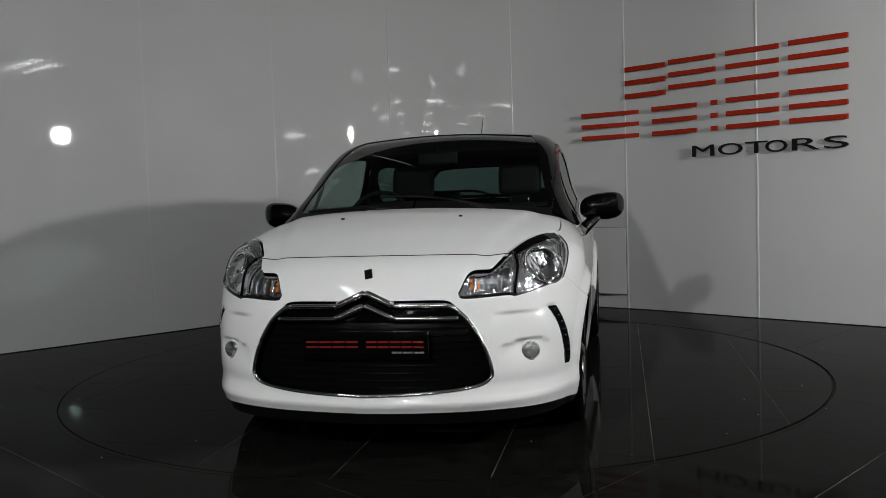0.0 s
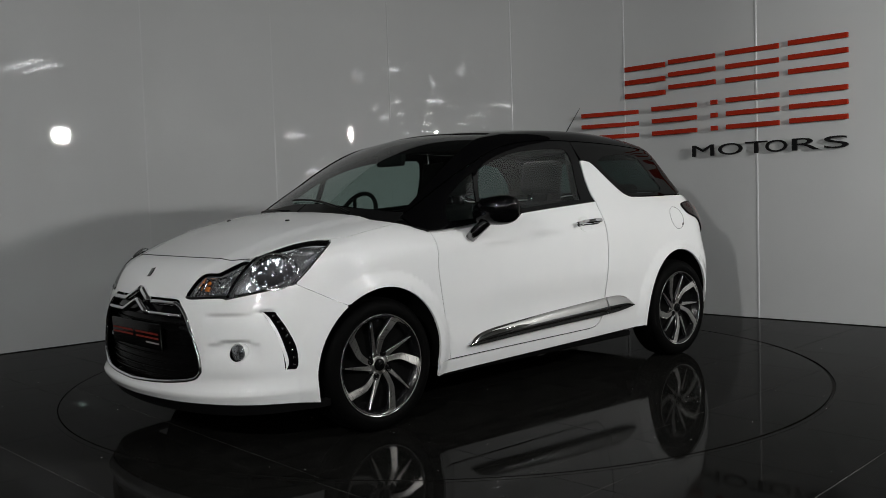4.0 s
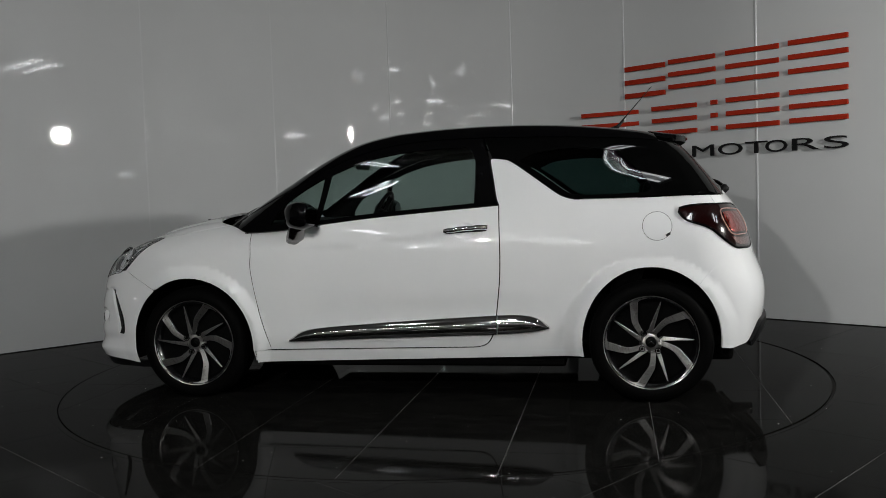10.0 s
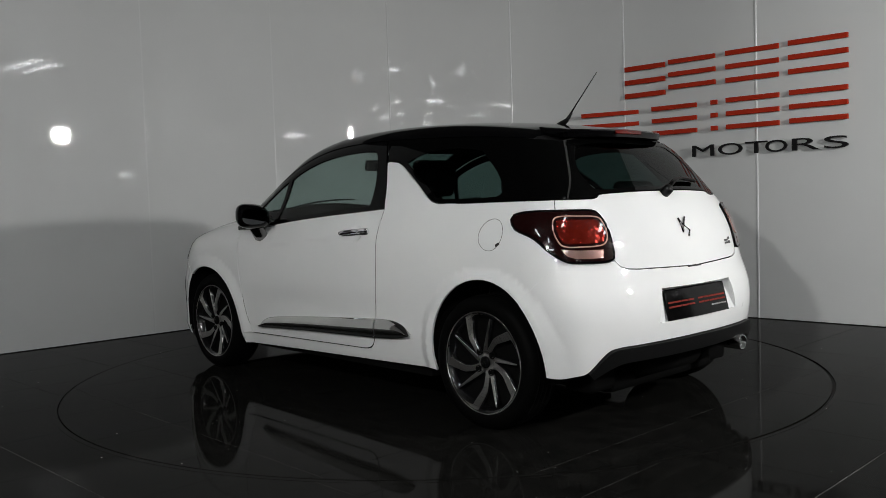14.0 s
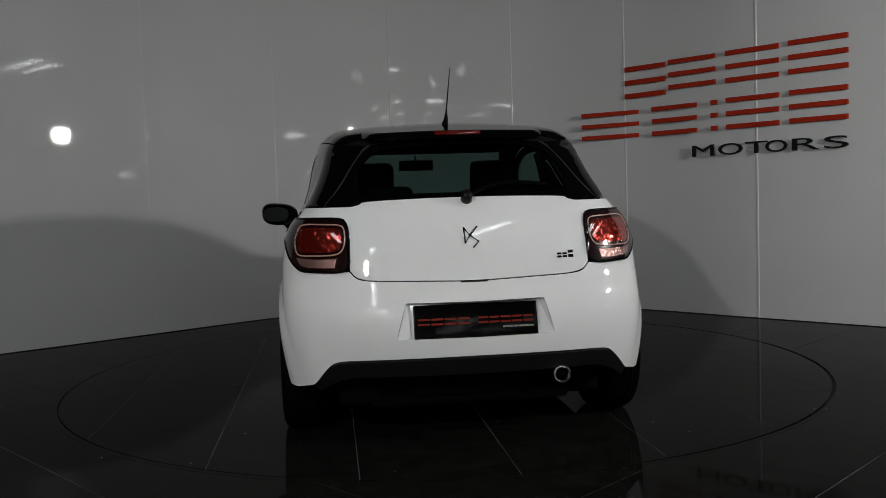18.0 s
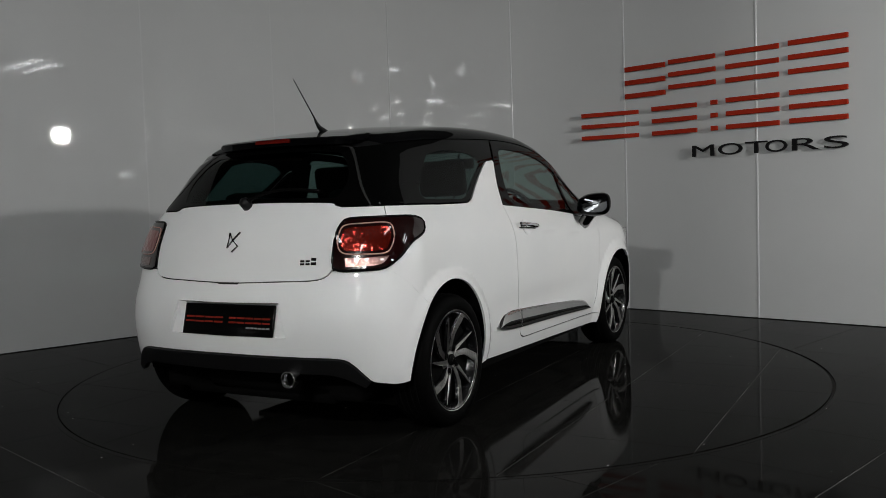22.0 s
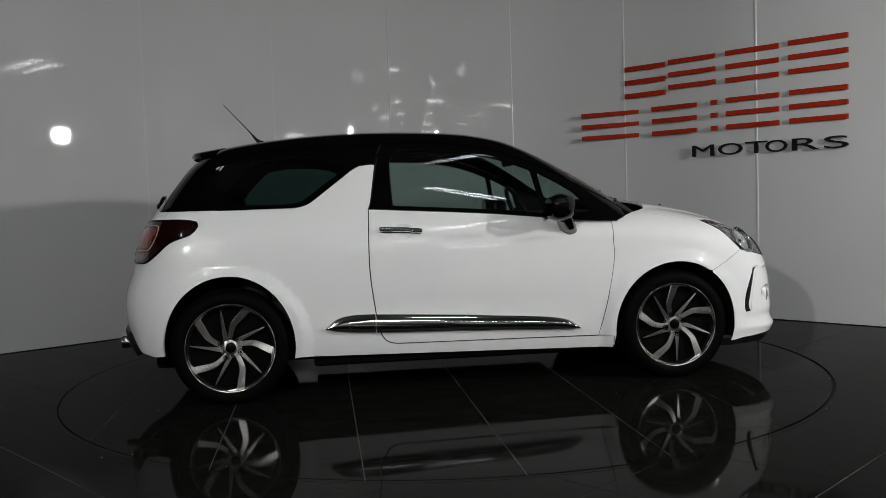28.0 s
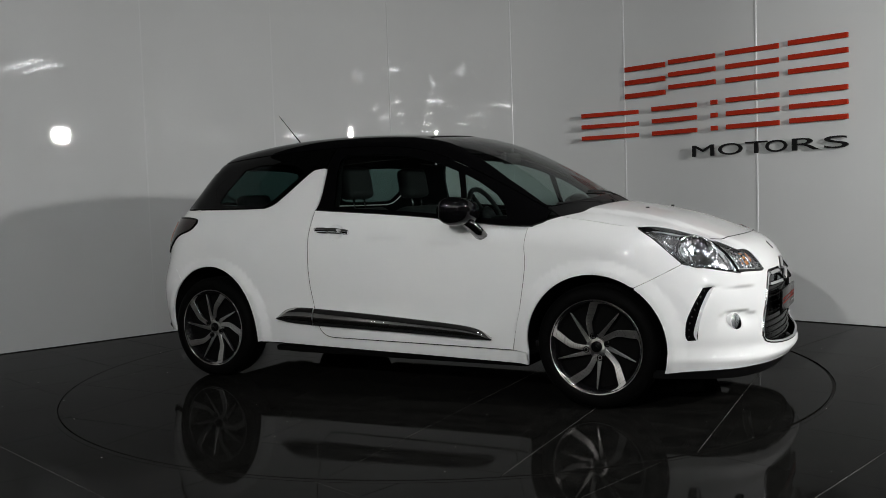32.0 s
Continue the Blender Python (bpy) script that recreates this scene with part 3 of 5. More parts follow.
def lay(phi, kind, ab):
    ab = np.asarray(ab, float).reshape(-1, 2)
    o, d, lo, hi = chart(kind, ab[:, 0], ab[:, 1])
    s0, s1 = np.full(len(ab), lo), np.full(len(ab), hi)
    for _ in range(34):
        m = (s0 + s1) / 2
        p = o + d * m[:, None]
        inside = phi(p[:, 0], p[:, 1], p[:, 2]) < 0
        s0, s1 = np.where(inside, m, s0), np.where(inside, s1, m)
    return o + d * s0[:, None]


def normal(phi, p):
    e = 0.004
    g = np.stack([phi(*(p + np.eye(3)[k] * e).T) - phi(*(p - np.eye(3)[k] * e).T) for k in range(3)], -1)
    return g / np.maximum(np.linalg.norm(g, axis=1, keepdims=True), 1e-9)


def spline(pts, step=0.012):
    """An open smooth line through control points, at even steps."""
    p = np.asarray(pts, float)
    if len(p) == 2:
        q = p
    else:
        e = np.vstack([2 * p[0] - p[1], p, 2 * p[-1] - p[-2]])
        out = []
        for i in range(1, len(e) - 2):
            t = np.linspace(0, 1, 16, endpoint=False)[:, None]
            a, b, c, d = e[i - 1], e[i], e[i + 1], e[i + 2]
            out.append(0.5 * (2 * b + (c - a) * t + (2 * a - 5 * b + 4 * c - d) * t ** 2 + (3 * b - a - 3 * c + d) * t ** 3))
        q = np.vstack(out + [p[-1:]])
    s = np.concatenate([[0], np.cumsum(np.linalg.norm(np.diff(q, axis=0), axis=1))])
    n = max(1, int(round(s[-1] / step)))
    u = np.linspace(0, s[-1], n + 1)
    return np.stack([np.interp(u, s, q[:, k]) for k in range(q.shape[1])], -1)


def loop(*segs, step=0.012):
    """A closed outline from smooth runs that meet in corners; each run starts where the last one ended."""
    pts, last = [], np.asarray(segs[-1][-1], float)
    for sg in segs:
        run = np.vstack([last, np.asarray(sg, float)])
        pts.append(spline(run, step)[1:])
        last = run[-1]
    return np.vstack(pts)


def inside(poly, p):
    x, y = p[:, 0], p[:, 1]
    r = np.zeros(len(p), bool)
    a, b = poly, np.roll(poly, -1, axis=0)
    for (x0, y0), (x1, y1) in zip(a, b):
        if y0 == y1:
            continue
        r ^= ((y0 > y) != (y1 > y)) & (x < (x1 - x0) * (y - y0) / (y1 - y0) + x0)
    return r


def shrink(poly, d):
    """The outline moved inwards by d."""
    poly = np.asarray(poly, float)
    area = 0.5 * np.sum(poly[:, 0] * np.roll(poly[:, 1], -1) - poly[:, 1] * np.roll(poly[:, 0], -1))
    t = np.roll(poly, -1, axis=0) - np.roll(poly, 1, axis=0)
    t /= np.maximum(np.linalg.norm(t, axis=1, keepdims=True), 1e-9)
    n = np.stack([-t[:, 1], t[:, 0]], -1) * (1 if area > 0 else -1)
    return poly + n * d


def flip(poly):
    """The outline mirrored in a (nose and tail charts)."""
    return (np.asarray(poly, float) * (-1, 1))[::-1]


def panel_mesh(name, phi, kind, outline, holes=(), grid=0.03, gap=0.002, thick=0.014, lift=0.0, edge=0.003, mirror=False, material=None, dome=0.0):
    """A sheet of the car's skin: an outline laid on the surface, with a rolled edge and thickness."""
    from mathutils.geometry import delaunay_2d_cdt
    out = shrink(outline, gap)
    rings = [out] + [shrink(h, -gap) for h in holes]
    if edge:
        rings_in = [shrink(out, edge)] + [shrink(h, -edge) for h in rings[1:]]
    lo, hi = out.min(0), out.max(0)
    gx, gy = np.meshgrid(np.arange(lo[0] + grid / 2, hi[0], grid), np.arange(lo[1] + grid / 2, hi[1], grid))
    gx[1::2] += grid / 2
    g = np.stack([gx.ravel(), gy.ravel()], -1)
    core = shrink(out, grid * 0.45)
    keep = inside(core, g) & inside(out, g)
    for h in rings[1:]:
        keep &= ~inside(shrink(h, -grid * 0.45), g)
    g = g[keep]
    pts, edges = [], []
    loops = rings + (rings_in if edge else [])
    for r in loops:
        k = len(pts)
        pts.extend(r.tolist())
        edges.extend((k + j, k + (j + 1) % len(r)) for j in range(len(r)))
    pts.extend(g.tolist())
    v, _, f, *_ = delaunay_2d_cdt([Vector(p) for p in pts], edges, [], 0, 1e-6)
    v = np.array([p[:] for p in v])
    f = np.array([t for t in f if len(t) == 3])
    c = v[f].mean(1)
    ok = inside(out, c)
    for h in rings[1:]:
        ok &= ~inside(h, c)
    f = f[ok]
    used = np.unique(f)
    remap = -np.ones(len(v), int)
    remap[used] = np.arange(len(used))
    v, f = v[used], remap[f]
    p = lay(phi, kind, v)
    n = normal(phi, p)
    # border vertices roll inwards a little
    e = np.sort(np.vstack([f[:, [0, 1]], f[:, [1, 2]], f[:, [2, 0]]]), axis=1)
    uniq, idx, count = np.unique(e, axis=0, return_inverse=True, return_counts=True)
    alle = np.vstack([f[:, [0, 1]], f[:, [1, 2]], f[:, [2, 0]]])
    rim = alle[count[idx] == 1]
    border = np.zeros(len(v), bool)
    border[rim.ravel()] = True
    up = np.full(len(v), lift)
    if edge:
        up[border] -= edge * 0.7
    if dome:
        dist = np.min(np.linalg.norm(v[:, None, :] - v[border][None, ::3, :], axis=2), axis=1)
        up += dome * np.clip(dist / 0.03, 0, 1) ** 0.5
    q = p + n * up[:, None]
    # face direction
    fn = np.cross(q[f[:, 1]] - q[f[:, 0]], q[f[:, 2]] - q[f[:, 0]])
    if np.sum(fn * n[f[:, 0]]) < 0:
        f, rim = f[:, ::-1], rim[:, ::-1]
    k = len(q)
    verts, norms, faces = [q], [n], [f]
    fl = f.tolist()
    if thick:
        inner = p + n * (lift - thick)
        verts += [inner, q, inner]
        bn = np.zeros_like(q)
        for a, b in rim:
            d = np.cross(q[b] - q[a], n[a])
            bn[a] += d
            bn[b] += d
        bn /= np.maximum(np.linalg.norm(bn, axis=1, keepdims=True), 1e-9)
        norms += [-n, bn, bn]
        fl += (f[:, ::-1] + k).tolist()
        fl += [[b + 2 * k, a + 2 * k, a + 3 * k, b + 3 * k] for a, b in rim]
    verts, norms = np.vstack(verts), np.vstack(norms)
    if mirror:
        verts, norms = verts * (1, -1, 1), norms * (1, -1, 1)
        fl = [t[::-1] for t in fl]
    ln = np.linalg.norm(norms, axis=1)
    norms[ln < 0.5] = (0, 0, 1)
    me = mesh_of(name, verts, fl, material, True, norms)
    if thick and material in (M_PAINT, M_BLACK, M_FRIT):
        me.materials.append(M_UNDER)
        n1 = len(f)
        for q in me.polygons[n1:2 * n1]:
            q.material_index = 1
    return me


def both(name, parent, phi, kind, outline, material, label="", **kw):
    """The panel on the car's left and its mirror on the right."""
    return [part(name, panel_mesh(name, phi, kind, outline, mirror=mi, material=material, **kw), material, parent, label) for mi in (False, True)]


def one(name, parent, phi, kind, outline, material, label="", **kw):
    return part(name, panel_mesh(name, phi, kind, outline, material=material, **kw), material, parent, label)


def arc(cx, cz, rx, rz, a0, a1, n=13):
    return [(cx + rx * math.cos(radians(a)), cz + rz * math.sin(radians(a))) for a in np.linspace(a0, a1, n)]


# ---- outlines on the car ----
ARCH_RX, ARCH_RZ = 0.352, 0.360
BELT = [(0.90, 0.905), (0.72, 0.911), (0.207, 0.965), (-0.475, 1.014)]
CANT = Curve([(-1.5, 1.300), (-1.2, 1.335), (-0.8, 1.360), (-0.4, 1.372), (0.0, 1.362), (0.25, 1.318), (0.45, 1.245), (0.65, 1.150), (0.85, 1.045), (1.0, 0.962), (1.08, 0.915)])


def side_to(kind, phi, pts):
    return unchart(kind, lay(phi, "side", pts))


def top_to(kind, phi, pts):
    return unchart(kind, lay(phi, "top", pts))


def dedupe(poly, tol=0.004):
    out = [poly[0]]
    for p in poly[1:]:
        if np.linalg.norm(p - out[-1]) > tol:
            out.append(p)
    if np.linalg.norm(out[0] - out[-1]) < tol:
        out.pop()
    return np.array(out)


def runs(*segs, step=0.012):
    """Open line of smooth runs that meet in corners."""
    pts = [np.asarray(segs[0][:1], float)]
    last = np.asarray(segs[0][0], float)
    for sg in segs:
        run = np.vstack([last, np.asarray(sg, float)]) if np.linalg.norm(last - np.asarray(sg[0], float)) > 1e-9 else np.asarray(sg, float)
        if len(run) > 1:
            pts.append(spline(run, step)[1:])
        last = run[-1]
    return np.vstack(pts)


LAMP_TOP = [(0.342, 0.678), (0.395, 0.755), (0.478, 0.765), (0.585, 0.823), (0.740, 0.873), (0.857, 0.892), (0.945, 0.891)]      # headlamp, nose chart
LAMP_LOW = [(0.945, 0.891), (0.945, 0.877), (0.910, 0.838), (0.807, 0.720), (0.764, 0.703), (0.546, 0.657), (0.515, 0.665), (0.376, 0.658), (0.345, 0.663), (0.342, 0.678)]
INNER_CELL = loop([(0.362, 0.674)], [(0.400, 0.750)], [(0.478, 0.759), (0.572, 0.811)], [(0.556, 0.745), (0.536, 0.674)], [(0.45, 0.668), (0.362, 0.674)], step=0.012)
HANDLE_CUP = np.array(arc(-0.300, 0.886, 0.062, 0.044, 0, 350, 36))
TAIL_IN = [(0.552, 0.775), (0.550, 0.800), (0.568, 0.910), (0.600, 0.968)]      # tail lamp, tail chart
TAIL_TOP = [(0.600, 0.968), (0.640, 0.980), (0.800, 0.983), (0.925, 0.981), (0.995, 0.968), (1.008, 0.950)]
TAIL_LOW = [(1.008, 0.950), (0.985, 0.910), (0.899, 0.872), (0.833, 0.813), (0.765, 0.770), (0.700, 0.763), (0.585, 0.761), (0.552, 0.775)]


def build_wheel(car, x, side, phase):
    w = thing_part("wheel", car, pose(x, side * 0.735, HUB_Z, 0, 0, 0 if side > 0 else 180))
    R = 0.309
    prof = [(-0.10, 0.215), (-0.102, 0.25), (-0.095, 0.285), (-0.07, 0.305), (-0.03, R), (0.03, R), (0.068, 0.306), (0.088, 0.295), (0.097, 0.272), (0.097, 0.250), (0.090, 0.236), (0.07, 0.230), (-0.09, 0.212)]
    part("tyre", lathe_bm(prof, 72), M_TYRE, w)
    for k, h in enumerate((-0.045, -0.015, 0.015, 0.045)):
        part("tread_groove", lathe_bm([(h - 0.004, R - 0.006), (h - 0.004, R + 0.0008), (h + 0.004, R + 0.0008), (h + 0.004, R - 0.006)], 48), M_UNDER, w)
    barrel = [(-0.09, 0.205), (-0.085, 0.214), (0.07, 0.214), (0.082, 0.230), (0.090, 0.233), (0.092, 0.228), (0.086, 0.221), (0.06, 0.204), (-0.03, 0.19), (-0.09, 0.19)]
    rim = part("rim", lathe_bm(barrel, 72), M_ALLOY_DARK, w)
    for i in range(5):
        a0 = 180 - phase + 72 * i
        part("spoke", spoke_bm(a0, WIDE), M_ALLOY, w, smooth=False)
        part("spoke_side", spoke_bm(a0, WIDE, True), M_ALLOY_DARK, w)
        part("thin_spoke", spoke_bm(a0, THIN), M_ALLOY, w, smooth=False)
        part("spoke_side", spoke_bm(a0, THIN, True), M_ALLOY_DARK, w)
        part("rim_edge", crescent_bm(a0), M_ALLOY, w, "machined rim edge", smooth=False)
    part("rim_bead", ring_bm([(0.0885, 0.2355), (0.0910, 0.2350), (0.0915, 0.2320), (0.0875, 0.2315)], 72), M_ALLOY, w)
    for i in range(4):
        a1 = radians(180 - phase + 3 + 90 * i)
        b = part("wheel_bolt", lathe_bm([(0.052, 0.0165), (0.072, 0.0160), (0.074, 0.0125), (0.066, 0.011), (0.066, 0.002)], 18), M_SLAT, w)
        b.matrix_basis = pose(0.056 * math.cos(a1), 0, 0.056 * math.sin(a1))
        part("bolt_head", lathe_bm([(0.060, 0.0085), (0.0745, 0.0080), (0.0755, 0.006)], 6), M_SLAT, w, m=b.matrix_basis.copy())
    part("hub", lathe_bm([(-0.02, 0.060), (0.05, 0.058), (0.060, 0.050), (0.063, 0.040), (0.0655, 0.028)], 40), M_ALLOY, w)
    part("hub_cap", lathe_bm([(0.05, 0.0275), (0.074, 0.0270), (0.078, 0.022), (0.079, 0.004)], 32), M_SLAT, w)
    part("hub_badge", tube_bm([(-0.013, 0.0795, -0.007), (0.0, 0.0800, 0.008), (0.013, 0.0795, -0.007)], 0.0026, 6), M_CHROME_DARK, w)
    part("brake_disc", lathe_bm([(-0.01, 0.07), (-0.01, 0.135), (0.012, 0.135), (0.012, 0.07)], 48), M_DISC, w)
    part("brake_caliper", box_bm(0.06, 0.15, -0.03, 0.03, -0.06, 0.06, 0.012), M_UNDER, w)
    return w


def ring_bm(profile, steps):
    bm = bmesh.new()
    rings = [[bm.verts.new((r * math.cos(2 * math.pi * i / steps), h, r * math.sin(2 * math.pi * i / steps))) for i in range(steps)] for h, r in profile]
    for a, b in zip(rings, rings[1:] + rings[:1]):
        for i in range(steps):
            bm.faces.new((a[i], a[(i + 1) % steps], b[(i + 1) % steps], b[i]))
    return bm


# spokes: across and along the radius through the outer end, half width
WIDE = [(-0.019, 0.036, 0.0135), (-0.024, 0.058, 0.0130), (-0.0285, 0.084, 0.0132), (-0.0305, 0.110, 0.0145), (-0.0300, 0.126, 0.0158), (-0.0235, 0.147, 0.0168), (-0.0095, 0.182, 0.0188), (0.0075, 0.2265, 0.0215)]
THIN = [(-0.036, 0.024, 0.0125), (-0.050, 0.049, 0.0110), (-0.0675, 0.079, 0.0090), (-0.085, 0.1095, 0.0072), (-0.102, 0.140, 0.0054), (-0.119, 0.170, 0.0030)]


def face_y(r):
    return 0.058 + 0.033 * (r / 0.2355) ** 0.8


def spoke_bm(a0, line, back=False):
    """One kinked spoke of the alloy wheel: a machined face, or the black web behind it."""
    bm = bmesh.new()
    rows = []
    ca, sa = math.cos(radians(a0)), math.sin(radians(a0))
    for i, (u, v, half) in enumerate(line):
        p, q = line[max(0, i - 1)], line[min(len(line) - 1, i + 1)]
        du, dv = q[0] - p[0], q[1] - p[1]
        k = math.hypot(du, dv)
        if i == len(line) - 1:
            du, dv, k = 0, 1, 1
        if back:
            half += 0.002
            row = [(-half, -0.003), (half, -0.003), (half * 0.8, -0.045), (-half * 0.8, -0.045)]
        else:
            e = min(0.002, half * 0.4)
            row = [(-half, -0.0032), (-half + e, -0.0012), (half - e, 0), (half, -0.002), (half, -0.004), (-half, -0.004)]
        verts = []
        for o, dy in row:
            uu, vv = u + o * dv / k, v - o * du / k
            verts.append(bm.verts.new((vv * ca - uu * sa, face_y(math.hypot(uu, vv)) + dy, vv * sa + uu * ca)))
        rows.append(verts)
    for a, b in zip(rows, rows[1:]):
        for j in range(len(a)):
            bm.faces.new((a[j], a[(j + 1) % len(a)], b[(j + 1) % len(a)], b[j]))
    bm.faces.new(rows[0])
    bm.faces.new(rows[-1])
    return bm


def crescent_bm(a0):
    """The machined rim edge that runs on from a spoke's end and thins out towards the next spoke."""
    bm = bmesh.new()
    rows = []
    for d, r in ((-5.2, 0.2265), (-2, 0.2225), (2, 0.2130), (5, 0.2105), (8, 0.2165), (12, 0.2205), (20, 0.2240), (32, 0.2268), (44, 0.2288), (56, 0.2305), (65, 0.2330)):
        c, s = math.cos(radians(a0 + d)), math.sin(radians(a0 + d))
        rows.append([bm.verts.new((q * c, y, q * s)) for q, y in ((r, face_y(r) - 0.001), (0.2345, 0.0925), (0.2356, 0.0890), (r, face_y(r) - 0.006))])
    for a, b in zip(rows, rows[1:]):
        for j in range(4):
            bm.faces.new((a[j], a[(j + 1) % 4], b[(j + 1) % 4], b[j]))
    bm.faces.new(rows[0])
    bm.faces.new(rows[-1])
    return bm


def thing_part(name, parent, m):
    ob = new(name)
    ob.empty_display_size = 0.05
    ob.parent = parent
    ob.matrix_basis = m
    return ob


def strip_on(phi, kind, line, lift, radius, flat=1.0, sides=8, mirror=False):
    """A bar that follows a line drawn on the skin."""
    p = lay(phi, kind, spline(line, 0.015))
    q = p + normal(phi, p) * lift
    if mirror:
        q = q * (1, -1, 1)
    return tube_bm([tuple(map(float, v)) for v in q], radius, sides, flat=flat)


def place_on(phi, kind, ab, lift=0.0, mirror=False, spin=0.0):
    """A pose on the skin: local y points outwards, z up along the skin."""
    p = lay(phi, kind, [ab])
    n = Vector(normal(phi, p)[0])
    p = Vector(p[0]) + n * lift
    if mirror:
        p.y, n.y = -p.y, -n.y
    x = n.cross(Vector((0, 0, 1))).normalized()
    z = x.cross(n)
    m = Matrix((x, n, z)).transposed().to_4x4()
    m.translation = p
    return m @ pose(0, 0, 0, 0, spin, 0)


def bowl_bm(r, depth, steps=32):
    return lathe_bm([(-depth - 0.003, r * 0.2), (-depth, r * 0.25), (-depth * 0.7, r * 0.62), (-depth * 0.3, r * 0.88), (0.0, r), (0.003, r * 1.03), (-0.002, r * 1.06), (-depth * 0.3, r * 0.93), (-depth - 0.006, r * 0.3)][1:-1], steps)


def rail(phi, kind, line, half, lift, thick, mirror=False):
    """A tapering flat moulding along a line on the skin; half is the half width at each control point."""
    ctl = np.asarray([(*p, h) for p, h in zip(line, half)], float)
    s = spline(ctl, 0.015)
    t = np.gradient(s[:, :2], axis=0)
    t /= np.maximum(np.linalg.norm(t, axis=1, keepdims=True), 1e-9)
    nn = np.stack([-t[:, 1], t[:, 0]], -1)
    bm = bmesh.new()
    rows = []
    prof = [(-1.0, 0.0), (-0.93, 0.25), (-0.58, 0.64), (-0.15, 0.92), (0.2, 1.0), (0.55, 0.95), (0.88, 0.70), (1.0, 0.0)]
    cols = []
    for o, u in prof:
        ab = s[:, :2] + nn * (s[:, 2:3] * o)
        p = lay(phi, kind, ab)
        q = p + normal(phi, p) * (lift + thick * u)
        if mirror:
            q = q * (1, -1, 1)
        cols.append([bm.verts.new(tuple(map(float, v))) for v in q])
    for a, b in zip(cols, cols[1:]):
        for i in range(len(a) - 1):
            bm.faces.new((a[i], a[i + 1], b[i + 1], b[i]))
    return bm


def build_seat(car, x, y, rear=False):
    seat = thing_part("rear_seat" if rear else "front_seat", car, pose(x, y, 0.27))
    w = 0.56 if rear else 0.50
    part("cushion", box_bm(-0.22, 0.28, -w / 2, w / 2, 0.06, 0.24, 0.06, 3), M_SEAT, seat)
    b = part("backrest", box_bm(-0.07, 0.07, -w / 2, w / 2, 0.0, 0.56, 0.06, 3), M_SEAT, seat)
    b.matrix_basis = pose(-0.24, 0, 0.20, 0, -16, 0)
    hd = part("headrest", box_bm(-0.05, 0.05, -0.14, 0.14, 0.0, 0.20 if not rear else 0.15, 0.045, 3), M_SEAT, seat)
    hd.matrix_basis = pose(-0.405, 0, 0.80 if not rear else 0.70, 0, -10, 0)
    for s in (-0.06, 0.06):
        part("headrest_post", tube_bm([(-0.385, s, 0.70 if not rear else 0.62), (-0.405, s, 0.84 if not rear else 0.74)], 0.006), M_CHROME_DARK, seat)


BLADE_OUT = [(0.728, 0.599), (0.768, 0.53), (0.800, 0.448), (0.806, 0.375), (0.796, 0.350)]
BLADE_IN = [(0.680, 0.602), (0.725, 0.52), (0.752, 0.43), (0.762, 0.375), (0.760, 0.352)]


def blade_row(u):
    """Outer edge, inner edge on the skin, and inner edge at the bottom of the recess."""
    def along(line):
        q = spline(line, 0.006)
        k = u * (len(q) - 1)
        i = min(int(k), len(q) - 2)
        return q[i] + (q[i + 1] - q[i]) * (k - i)
    o, i2 = lay(phi_low, "nose", [along(BLADE_OUT)])[0], lay(phi_low, "nose", [along(BLADE_IN)])[0]
    return o - np.array((0.005, 0.0, 0)), i2, i2 - np.array((0.017 * min(1, 6 * u + 0.3, 6 * (1 - u) + 0.3), 0.0, 0))


def blade_bm(mi, wall=False):
    bm = bmesh.new()
    rows = []
    for k in range(25):
        o, i2, q = blade_row(k / 24)
        pair = (i2, q) if wall else (o, q)
        rows.append([bm.verts.new((float(p[0]), float(p[1]) * (-1 if mi else 1), float(p[2]))) for p in pair])
    for a, b in zip(rows, rows[1:]):
        bm.faces.new((a[0], b[0], b[1], a[1]))
    if wall is None:
        bm.clear()
        lip = []
        for k in range(25):
            o = blade_row(k / 24)[0] + np.array((0.0045, 0, 0))
            f = o + np.array((0.007 * math.sin(math.pi * (k + 1) / 26) ** 0.6, 0, 0))
            lip.append([bm.verts.new((float(p[0]), float(p[1]) * (-1 if mi else 1), float(p[2]))) for p in (o, f)])
        for a, b in zip(lip, lip[1:]):
            bm.faces.new((a[0], b[0], b[1], a[1]))
    if wall:
        for k in (0, 1):
            o, i2, q = blade_row(k)
            bm.faces.new([bm.verts.new((float(p[0]), float(p[1]) * (-1 if mi else 1), float(p[2]))) for p in (o + np.array((0.005, 0, 0)), i2, q, o)])
    return bm


